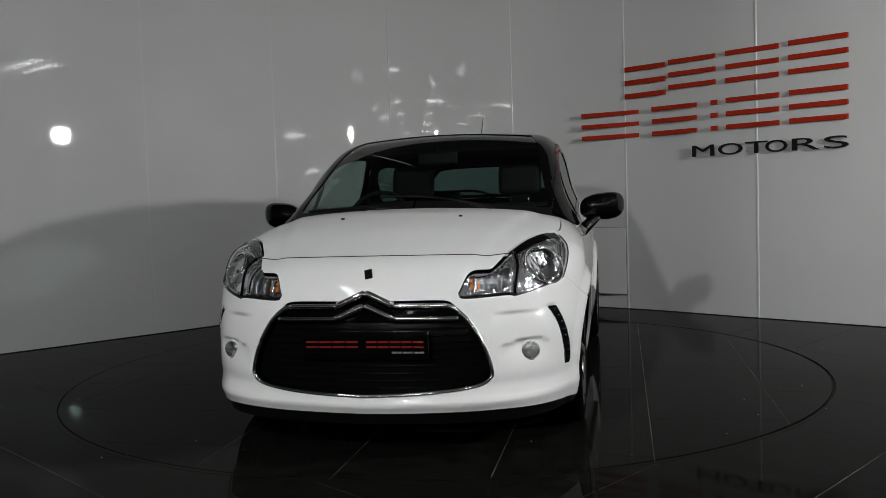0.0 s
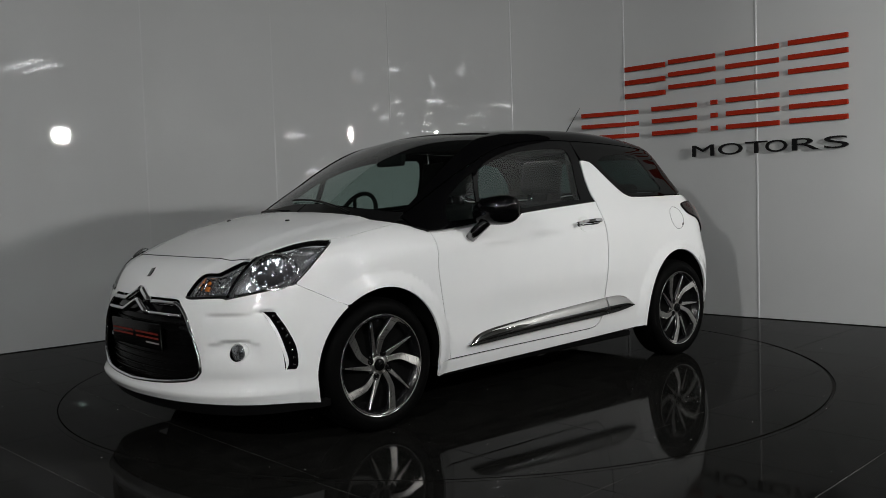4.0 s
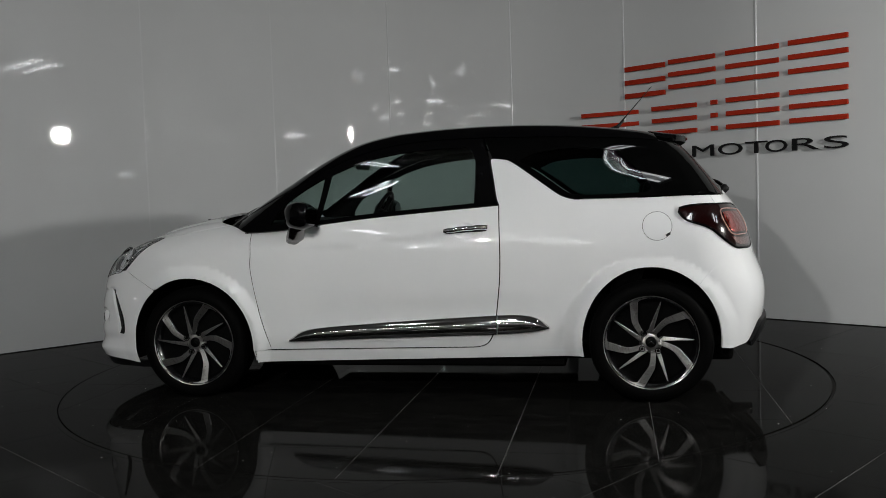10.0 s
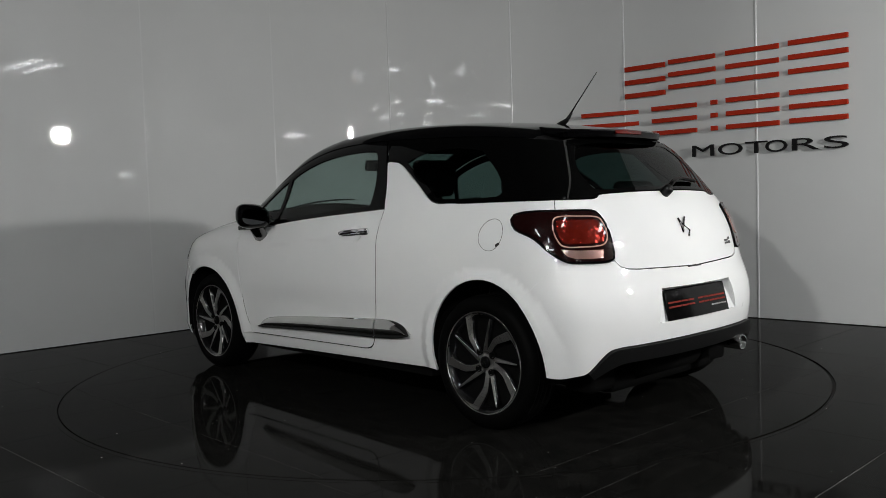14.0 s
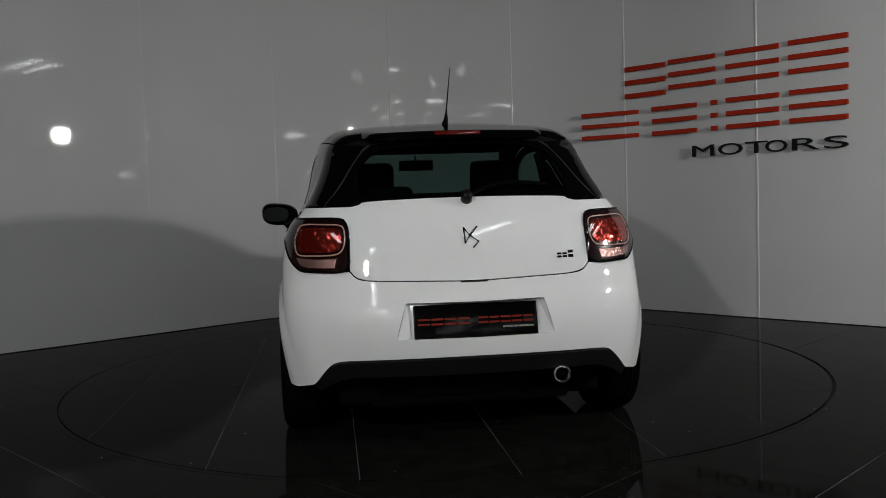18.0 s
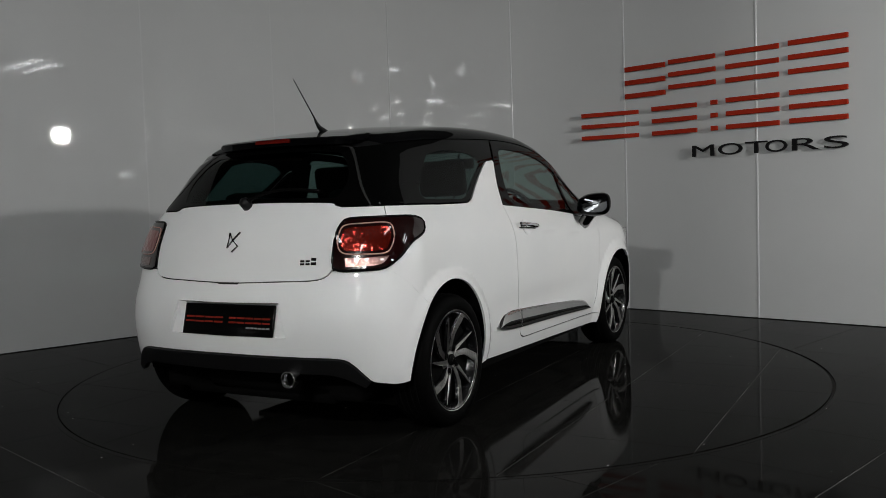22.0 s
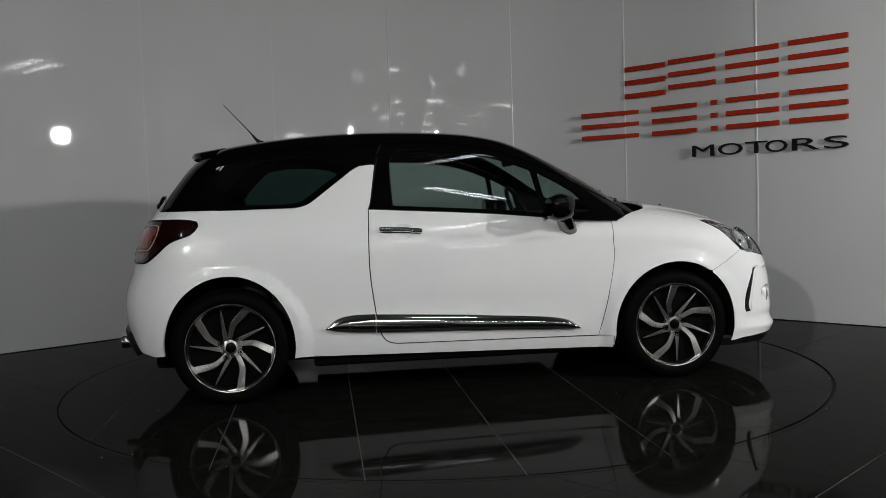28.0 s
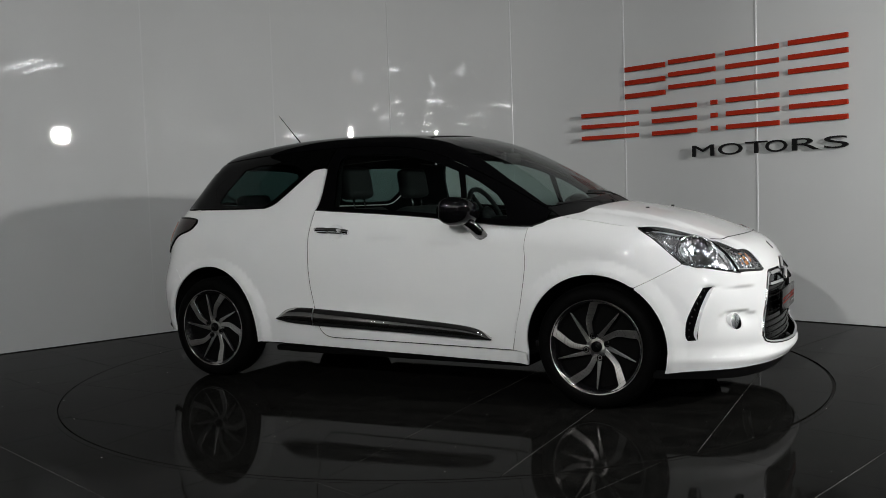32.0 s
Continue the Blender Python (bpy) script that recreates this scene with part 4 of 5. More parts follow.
def detail(car, bonnet, doors, tailgate, lamp_poly, tail_poly, grille_poly, drl, fog):
    L, Hh = phi_low, phi_high
    # headlamps
    for mi in (False, True):
        lamp_ob = part("headlamp", panel_mesh("headlamp", L, "nose", lamp_poly, mirror=mi, material=M_LENS, grid=0.035, lift=0.0, thick=0, edge=0.004, dome=0.0), M_LENS, car, "clear headlamp with chrome reflectors")
        part("lamp_housing", panel_mesh("lamp_housing", L, "nose", shrink(lamp_poly, 0.001), holes=[np.array(arc(0.716, 0.774, 0.084, 0.077, 0, 350, 32)), INNER_CELL], mirror=mi, material=M_LAMPBOX, grid=0.03, lift=-0.020, thick=0.01, edge=0), M_LAMPBOX, lamp_ob)
        brow = runs([(0.60, 0.826), (0.74, 0.871), (0.857, 0.890), (0.942, 0.889)], step=0.02)
        brow2 = runs([(0.930, 0.866), (0.85, 0.869), (0.74, 0.850), (0.605, 0.814)], step=0.02)
        part("lamp_brow", panel_mesh("lamp_brow", L, "nose", dedupe(np.vstack([brow, brow2])), mirror=mi, material=M_BLACK, grid=0.03, lift=-0.002, thick=0.006, edge=0), M_BLACK, lamp_ob)
        rim_ = part("lamp_edge", strip_on(L, "nose", np.vstack([LAMP_LOW[1:6]]), -0.001, 0.0030, mirror=mi), M_TRIM, lamp_ob)
        part("lamp_edge", strip_on(L, "nose", np.vstack([LAMP_LOW[5:9]]), -0.004, 0.0075, mirror=mi), M_TRIM, lamp_ob)
        for (a, z), r, dp in (((0.716, 0.774), 0.080, 0.050),):
            m = place_on(L, "nose", (a, z), -0.018, mi)
            m = m @ Matrix.Diagonal((1.16, 1, 1, 1))
            part("reflector", bowl_bm(r, dp), M_REFLECT, lamp_ob, m=m)
            part("lamp_bezel", ring_bm([(0.0, r * 1.00), (0.006, r * 1.04), (0.006, r * 1.12), (-0.004, r * 1.14)], 32), M_CHROME, lamp_ob, m=m)
            part("bulb_shield", lathe_bm([(-dp * 0.9, 0.008), (-dp * 0.35, 0.011), (-dp * 0.2, 0.008)], 14), M_CHROME_DARK, lamp_ob, m=m)
            for k in range(7):
                f = (k - 3) / 3.5
                part("reflector_facet", box_bm(r * (f * 0.8) - 0.0022, r * (f * 0.8) + 0.0022, -dp * (0.95 - 0.45 * f * f), -dp * (0.75 - 0.55 * f * f), -r * 0.55, r * 0.55), M_CHROME, lamp_ob, m=m, smooth=False)
        for z, h, w2 in ((0.736, 0.014, 0.018), (0.710, 0.022, 0.021)):
            part("indicator", box_bm(-w2, w2, -0.036, -0.022, -h / 2, h / 2, 0.003), M_AMBER, lamp_ob, "small amber indicator", m=place_on(L, "nose", (0.408, z), -0.006, mi))
        part("inner_reflector", panel_mesh("inner_reflector", L, "nose", INNER_CELL, mirror=mi, material=M_REFLECT, grid=0.02, gap=-0.002, lift=-0.034, thick=0.006, edge=0), M_REFLECT, lamp_ob)
        for a0, z0, a1, z1 in ((0.405, 0.672, 0.412, 0.752), (0.447, 0.676, 0.468, 0.758), (0.492, 0.678, 0.524, 0.778)):
            part("chrome_fin", strip_on(L, "nose", [(a0, z0), ((a0 + a1) / 2, (z0 + z1) / 2), (a1, z1)], -0.024, 0.009, 0.5, mirror=mi), M_CHROME, lamp_ob)
        part("cell_floor", strip_on(L, "nose", [(0.38, 0.672), (0.45, 0.675), (0.535, 0.680)], -0.022, 0.008, 0.8, mirror=mi), M_CHROME, lamp_ob)
        for line in ([(0.812, 0.735), (0.856, 0.790), (0.898, 0.842)], [(0.828, 0.800), (0.870, 0.838), (0.912, 0.862)]):
            part("chrome_fin", strip_on(L, "nose", line, -0.013, 0.007, 0.6, mirror=mi), M_CHROME, lamp_ob)
        part("lamp_divider", strip_on(L, "nose", [(0.612, 0.826), (0.590, 0.778), (0.560, 0.712), (0.546, 0.664)], -0.004, 0.0065, mirror=mi), M_BLACK, lamp_ob, "black divider")
        part("chrome_fin", strip_on(L, "nose", [(0.572, 0.675), (0.66, 0.692), (0.76, 0.722), (0.83, 0.775)], -0.012, 0.008, 0.6, mirror=mi), M_CHROME, lamp_ob)
        part("chrome_fin", strip_on(L, "nose", [(0.640, 0.828), (0.74, 0.848), (0.84, 0.855), (0.90, 0.852)], -0.014, 0.006, 0.6, mirror=mi), M_CHROME, lamp_ob)
    # grille
    gr = part("grille", panel_mesh("grille", L, "nose", grille_poly, material=M_SLAT, grid=0.04, gap=-0.004, lift=-0.045, thick=0.012, edge=0), M_SLAT, car, "gloss black grille mouth")
    for k in range(9):
        z = 0.305 + 0.030 * k
        wl = 0.30 + 0.11 * math.sin(min(1.0, (z - 0.28) / 0.12) * math.pi / 2) - 0.32 * max(0, z - 0.40)
        part("grille_slat", strip_on(L, "nose", [(-wl, z), (-wl / 2, z), (0, z), (wl / 2, z), (wl, z)], -0.043, 0.008, 0.5, 6), M_SLAT, gr)
    low = runs([(0.27, 0.634), (0.315, 0.626), (0.342, 0.602), (0.366, 0.575), (0.414, 0.474), (0.439, 0.383), (0.433, 0.335), (0.378, 0.308), (0.207, 0.287), (0.0, 0.276)], step=0.03)
    sur = np.vstack([low, (low * (-1, 1))[::-1][1:]])
    part("grille_surround", strip_on(L, "nose", sur, -0.003, 0.0090), M_CHROME, gr, "chrome surround")
    for dz, hh in ((0.003, 0.0115), (-0.047, 0.0105)):
        ends = 0.296 if dz > 0 else 0.335
        for sgn in (1, -1):
            pts = [(sgn * ends, 0.628 + dz), (sgn * 0.2, 0.630 + dz), (sgn * 0.105, 0.631 + dz)]
            pk = [(sgn * 0.105, 0.631 + dz), (sgn * 0.055, 0.655 + dz), (sgn * 0.004, 0.680 + dz)]
            part("chrome_bar", strip_on(L, "nose", pts, -0.004, hh), M_CHROME, gr, "chrome grille bar")
            part("chevron", strip_on(L, "nose", pk, 0.004, hh * 1.25), M_CHROME, gr, "chrome chevron")
    part("grille_band", panel_mesh("grille_band", L, "nose", loop([(0.30, 0.648)], [(0.335, 0.575)], [(0.0, 0.575), (-0.335, 0.575)], [(-0.30, 0.648)], [(0.0, 0.648), (0.30, 0.648)], step=0.03), material=M_BLACK, grid=0.05, lift=-0.022, thick=0.01, edge=0), M_BLACK, gr)
    fp = thing_part("number_plate", car, pose(2.028, 0, 0.480, 0, 2, 0))
    part("plate", box_bm(-0.012, 0.0, -0.262, 0.262, -0.060, 0.060, 0.006), M_PLATE, fp, "black plate with red and grey bars")
    plate_bars(fp, pose(0.0002, 0, 0, 0, 0, 90))
    # fog lamps and day lights
    for mi in (False, True):
        fq = lay(L, "nose", [(0.592, 0.434)])[0]
        m = pose(float(fq[0]) - 0.003, float(fq[1]) * (-1 if mi else 1), float(fq[2]), 0, 0, -90 + (-16 if mi else 16))
        fg = part("fog_lamp", lathe_bm([(-0.02, 0.020), (-0.016, 0.033), (0.006, 0.037), (0.008, 0.035)], 28), M_FOG, car, "round clear fog lamp", m=m)
        part("lens", lathe_bm([(0.009, 0.036), (0.014, 0.028), (0.016, 0.003)], 28), M_LENS, fg)
        part("bulb", lathe_bm([(-0.01, 0.011), (0.006, 0.010), (0.008, 0.006)], 14), M_CHROME_DARK, fg)
        part("fog_ring", ring_bm([(-0.02, 0.0370), (0.004, 0.0370), (0.004, 0.0395), (-0.02, 0.0400)], 28), M_PAINT, fg)
        dr = part("day_light", blade_bm(mi), M_BLACK, car, "black vertical day light blade")
        part("blade_recess", blade_bm(mi, True), M_PAINT, dr, "white inner face of the blade recess")
        part("blade_lip", blade_bm(mi, None), M_BLACK, dr)
        sm = -1 if mi else 1
        for k in range(8):
            o, i2, q = blade_row((k + 0.6) / 8.2)
            p = o * 0.55 + q * 0.45
            part("led", box_bm(-0.003, 0.003, -0.006, 0.006, -0.006, 0.006, 0.002, 1), M_CHROME_DARK, dr, m=pose(float(p[0]), sm * float(p[1]), float(p[2]), 0, 0, sm * 20))
    part("bonnet_gap", strip_on(L, "top", [(1.826, -0.0), (1.822, 0.15), (1.806, 0.32), (1.784, 0.44), (1.734, 0.553)], 0.0004, 0.0024, sides=5), M_GAP, bonnet)
    part("bonnet_gap", strip_on(L, "top", [(1.826, -0.0), (1.822, 0.15), (1.806, 0.32), (1.784, 0.44), (1.734, 0.553)], 0.0004, 0.0024, sides=5, mirror=True), M_GAP, bonnet)
    # bonnet badge and washers
    part("bonnet_badge", box_bm(-0.016, 0.016, 0, 0.004, -0.024, 0.024, 0.003), M_CHROME_DARK, bonnet, m=place_on(L, "nose", (0.0, 0.755), 0.0, False, 0) @ pose(0, 0, 0, 0, 14, 0))
    for s in (1, -1):
        p = lay(L, "top", [(1.362, s * 0.285)])[0]
        part("washer_jet", box_bm(-0.010, 0.008, -0.008, 0.008, -0.004, 0.007, 0.003), M_TRIM, bonnet, m=pose(float(p[0]), float(p[1]), float(p[2])))
    # cowl and wipers
    cw = np.vstack([spline([(1.03, 0.690), (1.115, 0.62), (1.150, 0.48), (1.170, 0.25), (1.175, 0.004)], 0.03), spline([(1.055, 0.004), (1.05, 0.2), (1.03, 0.40), (0.975, 0.60), (0.945, 0.672)], 0.03)])
    for mi in (False, True):
        part("cowl_grille", panel_mesh("cowl_grille", Hh, "top", dedupe(cw), mirror=mi, material=M_TRIM, grid=0.04, lift=0.004, thick=0.01, edge=0), M_TRIM, car)
    for a, b, c in (((1.085, 0.50), (1.035, 0.10), (1.005, -0.20)), ((1.11, -0.10), (1.03, -0.42), (0.965, -0.60))):
        pa, pb, pc = (lay(Hh, "top", [q])[0] for q in (a, b, c))
        up = np.array((0.3, 0, 1.0))
        wp = part("wiper", tube_bm([tuple(pa + up * 0.004), tuple((pa + pb) / 2 + up * 0.010), tuple(pb + up * 0.008)], [0.009, 0.007, 0.005], 6), M_TRIM, car)
        mid = (pb + pc) / 2
        part("wiper_blade", strip_on(Hh, "top", [tuple((2 * np.array(b) - np.array(c))), b, c], 0.005, 0.005, 1.2, 6), M_TRIM, wp)
        part("wiper_cap", lathe_bm([(0, 0.018), (0.010, 0.016), (0.016, 0.010)], 14, "Z"), M_TRIM, wp, m=pose(float(pa[0]), float(pa[1]), float(pa[2])))
    # doors: handle, cup, moulding, mirror
    for mi, door in ((False, doors[0]), (True, doors[1])):
        s = -1 if mi else 1
        part("handle_cup", panel_mesh("handle_cup", L, "side", HANDLE_CUP, mirror=mi, material=M_PAINT, grid=0.008, gap=-0.0022, lift=0.0, thick=0.003, edge=0), M_PAINT, door)
        grip = strip_on(L, "side", [(-0.195, 0.880), (-0.25, 0.889), (-0.32, 0.894), (-0.40, 0.896), (-0.425, 0.895)], 0.019, 0.0115, 1.15, 10, mi)
        part("handle", grip, M_CHROME, door, "chrome door handle")
        part("handle_back", rail(L, "side", [(-0.20, 0.876), (-0.25, 0.884), (-0.32, 0.889), (-0.40, 0.891), (-0.42, 0.891)], [0.006, 0.012, 0.013, 0.012, 0.007], 0.004, 0.011, mi), M_TRIM, door)
        part("side_moulding", rail(L, "side", [(0.672, 0.322), (0.55, 0.350), (0.20, 0.372), (-0.15, 0.388), (-0.457, 0.400)], [0.003, 0.028, 0.036, 0.042, 0.046], 0.001, 0.021, mi), M_CHROME_MID, door, "polished chrome side moulding")
        part("moulding_base", rail(L, "side", [(0.672, 0.318), (0.55, 0.325), (0.20, 0.339), (-0.15, 0.349), (-0.457, 0.357)], [0.002, 0.007, 0.008, 0.008, 0.008], 0.006, 0.018, mi), M_TRIM, door)
        part("side_moulding", rail(L, "side", [(-0.4635, 0.401), (-0.58, 0.404), (-0.66, 0.400), (-0.728, 0.383)], [0.046, 0.043, 0.031, 0.003], 0.001, 0.021, mi), M_CHROME_MID, car, "polished chrome side moulding")
        part("moulding_base", rail(L, "side", [(-0.4635, 0.358), (-0.58, 0.364), (-0.66, 0.371), (-0.728, 0.380)], [0.008, 0.008, 0.006, 0.002], 0.006, 0.018, mi), M_TRIM, car)
        mr = thing_part("door_mirror", car, Matrix.Diagonal((1, s, 1, 1)) @ pose(0.54, 0.915, 0.988))
        bm = bmesh.new()
        bmesh.ops.create_uvsphere(bm, u_segments=32, v_segments=18, radius=1)
        for v in bm.verts:
            x, y, z = v.co
            sq = lambda q: math.copysign(abs(q) ** 0.72, q)
            v.co = (0.075 * max(x, -0.80) if x < 0 else 0.095 * x, 0.112 * sq(y) - 0.03 * max(x, -0.8), 0.073 * sq(z) * (1 + 0.10 * y) + 0.01 * y)
        cap = part("mirror_cap", bm, M_BLACK, mr, "gloss black mirror cap")
        for q in cap.data.polygons:
            q.use_smooth = q.normal.x > -0.9
        gm = bmesh.new()
        bmesh.ops.create_circle(gm, cap_ends=True, segments=28, radius=1)
        for v in gm.verts:
            x, y, z = v.co
            sq = lambda q: math.copysign(abs(q) ** 0.72, q)
            v.co = (-0.0615, 0.082 * sq(x) + 0.024, 0.047 * sq(y))
        part("mirror_glass", gm, M_MIRROR, mr, "mirror glass")
        part("mirror_foot", tube_bm([(0.085, -0.110, -0.135), (0.070, -0.085, -0.105), (0.045, -0.045, -0.065), (0.03, -0.02, -0.04)], [0.048, 0.050, 0.048, 0.040], 10, flat=0.55), M_CHROME_DARK, mr, "dark chrome mirror foot")
        # fuel flap ring only on the left wing
        if not mi:
            ring = lay(L, "side", arc(-1.273, 0.885, 0.072, 0.071, 0, 351, 40))
            q = ring + normal(L, ring) * 0.0002
            part("fuel_flap", panel_mesh("fuel_flap", L, "side", np.array(arc(-1.273, 0.885, 0.070, 0.069, 0, 350, 36)), material=M_PAINT, grid=0.03, lift=0.0012, thick=0.002, edge=0.001), M_PAINT, car, "round white fuel flap")
            part("fuel_flap_gap", tube_bm([tuple(map(float, v)) for v in q], 0.0011, 5, closed=True), M_GAP, car)
            part("flap_notch", box_bm(-0.012, 0.012, 0, 0.003, -0.006, 0.006, 0.002, 1), M_GAP, car, m=place_on(L, "side", (-1.325, 0.842), 0.0, False, 30))
        # tail lamps
        tl = part("tail_lamp", panel_mesh("tail_lamp", L, "tail", tail_poly, mirror=mi, material=M_RED, grid=0.025, lift=0.010, thick=0.03, edge=0.008), M_RED, car, "dark red tail lamp with light ring")
        edge_l = np.vstack([tail_poly, tail_poly[:1]])
        pe = lay(L, "tail", tail_poly[::2])
        qe = (pe + normal(L, pe) * 0.004) * (1, s, 1)
        part("lamp_edge", tube_bm([tuple(map(float, v)) for v in qe], 0.007, 6, closed=True), M_BLACK, tl)
        ringpts = loop([(0.815, 0.900), (0.812, 0.943), (0.780, 0.956), (0.70, 0.955), (0.615, 0.949), (0.588, 0.925), (0.576, 0.880), (0.586, 0.843), (0.620, 0.829), (0.70, 0.827), (0.775, 0.832), (0.803, 0.865), (0.815, 0.900)], step=0.012)
        pr = lay(L, "tail", dedupe(ringpts))
        qr = (pr + normal(L, pr) * 0.0105) * (1, s, 1)
        part("light_ring", tube_bm([tuple(map(float, v)) for v in qr], 0.0034, 7, closed=True), M_RING, tl, "pale light-guide ring")
        inner = shrink(dedupe(ringpts), 0.012)
        part("brake_light", panel_mesh("brake_light", L, "tail", inner, mirror=mi, material=M_REDGLOW, grid=0.03, lift=0.0118, thick=0.002, edge=0.002), M_REDGLOW, tl, "brighter red inner lens")
        clr = loop([(0.600, 0.815)], [(0.700, 0.815), (0.790, 0.822)], [(0.765, 0.790), (0.730, 0.777)], [(0.66, 0.774), (0.605, 0.775)], [(0.600, 0.815)], step=0.012)
        part("reverse_light", panel_mesh("reverse_light", L, "tail", clr, mirror=mi, material=M_CLEARRIB, grid=0.02, lift=0.0118, thick=0.002, edge=0.002), M_CLEARRIB, tl, "clear ribbed reversing lens")
    # tailgate: badges, wiper, catch
    bg = thing_part("tailgate_badge", tailgate, place_on(L, "tail", (0.0, 0.890), 0.001))
    part("badge_stroke", tube_bm([(0.030, 0.003, 0.042), (0.028, 0.003, -0.030), (0.006, 0.003, 0.006), (0.030, 0.003, 0.040)], 0.0045, 6), M_CHROME_DARK, bg)
    part("badge_stroke", tube_bm([(0.006, 0.003, 0.006), (-0.028, 0.003, 0.045)], 0.0045, 6), M_CHROME_DARK, bg)
    part("badge_stroke", tube_bm([(0.006, 0.003, 0.006), (-0.030, 0.003, -0.022), (-0.004, 0.003, -0.050)], 0.0045, 6), M_CHROME_DARK, bg)
    md = thing_part("model_badge", tailgate, place_on(L, "tail", (-0.440, 0.798), 0.001))
    for k, (x0, w, h) in enumerate(((0.020, 0.020, 0.022), (-0.006, 0.020, 0.022), (-0.036, 0.024, 0.032))):
        for zz in (0, 1):
            part("badge_bar", box_bm(x0, x0 + w, 0, 0.003, -0.012 + zz * h * 0.6, -0.012 + zz * h * 0.6 + h * 0.4, 0.001, 1), M_CHROME_DARK, md, smooth=False)
    part("tailgate_catch", panel_mesh("tailgate_catch", L, "tail", loop([(0.07, 0.713)], [(0.06, 0.701)], [(-0.06, 0.701)], [(-0.07, 0.713)], [(0.07, 0.713)], step=0.01), material=M_TRIM, grid=0.03, lift=0.004, thick=0.004, edge=0), M_TRIM, tailgate)
    pw = lay(Hh, "tail", [(0.0, 1.048), (-0.13, 1.085), (-0.28, 1.105), (-0.48, 1.098)])
    pw = pw + normal(Hh, pw) * np.array([[0.030], [0.030], [0.020], [0.012]])
    rwp = part("rear_wiper", tube_bm([tuple(map(float, v)) for v in spline(pw, 0.02)], 0.013, 8, flat=0.7), M_SLAT, car)
    part("wiper_boss", lathe_bm([(-0.03, 0.026), (0.025, 0.024), (0.035, 0.015)], 16), M_TRIM, rwp, m=place_on(Hh, "tail", (0.0, 1.048), 0.012))
    part("third_brake_light", box_bm(-0.004, 0.006, -0.105, 0.105, -0.010, 0.010, 0.003), M_BRAKE, car, "dark red high-level brake light", m=pose(-1.474, 0, 1.352, 0, 25, 0))
    # rear plate in its recess
    rp = thing_part("number_plate", car, pose(-1.842, 0, 0.542, 0, -14, 180))
    part("plate", box_bm(-0.012, 0.0, -0.262, 0.262, -0.074, 0.074, 0.006), M_PLATE, rp, "black plate with red and grey bars")
    plate_bars(rp, pose(0.0002, 0, 0, 0, 0, 90))
    rc = bmesh.new()
    of = lay(L, "tail", [(0.300, 0.626), (0.336, 0.479), (-0.336, 0.479), (-0.300, 0.626)]) + np.array([(0.006, 0, 0)])
    inn = [(-1.806, 0.272, 0.620), (-1.842, 0.272, 0.470), (-1.842, -0.272, 0.470), (-1.806, -0.272, 0.620)]
    vo, vi = [rc.verts.new(tuple(map(float, v))) for v in of], [rc.verts.new(v) for v in inn]
    for i in range(4):
        rc.faces.new((vo[i], vo[(i + 1) % 4], vi[(i + 1) % 4], vi[i]))
    rc.faces.new(vi)
    part("plate_recess", rc, M_PAINT, car, smooth=False)
    part("tow_cover", panel_mesh("tow_cover", L, "tail", loop([(-0.430, 0.486)], [(-0.465, 0.486)], [(-0.480, 0.458)], [(-0.443, 0.458)], [(-0.430, 0.486)], step=0.008), material=M_PAINT, grid=0.02, gap=0.0, lift=0.001, thick=0.002, edge=0.0008), M_PAINT, car)
    # exhaust
    ex = part("exhaust_pipe", ring_x([(0.0, 0.037), (0.004, 0.038), (0.12, 0.034), (0.12, 0.028), (0.002, 0.030)]), M_CHROME, car, "chrome exhaust pipe", m=pose(-1.818, -0.354, 0.302, 0, 0, 0))
    part("silencer", lathe_bm([(-0.25, 0.05), (-0.25, 0.09), (0.25, 0.09), (0.25, 0.05)], 20, "Y"), M_UNDER, car, m=pose(-1.62, 0.0, 0.27))
    part("pipe_inner", lathe_bm([(0.01, 0.029), (0.3, 0.029)], 20, "X"), M_UNDER, ex)
    # aerial
    ab = part("aerial_base", tube_bm([(0.045, 0, -0.018), (0.02, 0, -0.008), (-0.012, 0, 0.010), (-0.045, 0, 0.045)], [0.018, 0.017, 0.011, 0.005], 10), M_TRIM, car, m=pose(-1.085, 0, 1.436))
    part("aerial_rod", tube_bm([(-0.01, 0, 0.012), (-0.075, 0, 0.085), (-0.208, 0, 0.232)], [0.006, 0.0035, 0.002], 6), M_TRIM, ab)
    # inside
    for y in (0.36, -0.36):
        build_seat(car, -0.02, y)
        build_seat(car, -0.85, y * 0.92, True)
    part("dashboard", box_bm(0.52, 1.02, -0.70, 0.70, 0.62, 0.93, 0.07, 3), M_DASH, car)
    part("dash_top", box_bm(0.60, 1.06, -0.66, 0.66, 0.90, 0.955, 0.03, 2), M_DASH, car)
    st = thing_part("steering_wheel", car, pose(0.46, -0.36, 0.94, 0, 65, 0))
    part("steering_rim", tube_bm([(0.18 * math.cos(a), 0.18 * math.sin(a), 0) for a in [2 * math.pi * i / 32 for i in range(32)]], 0.014, 8, closed=True), M_DASH, st)
    part("steering_hub", lathe_bm([(-0.03, 0.06), (0.02, 0.065), (0.03, 0.05)], 20, "Z"), M_DASH, st)
    for a in (0, 120, 240):
        c, s = math.cos(radians(a + 90)), math.sin(radians(a + 90))
        part("steering_spoke", tube_bm([(0.04 * c, 0.04 * s, 0), (0.175 * c, 0.175 * s, 0)], 0.012, 6), M_DASH, st)
    mv = part("rear_view_mirror", box_bm(-0.015, 0.015, -0.115, 0.115, -0.035, 0.035, 0.012), M_DASH, car, m=pose(0.46, 0, 1.285, 0, -10, 0))
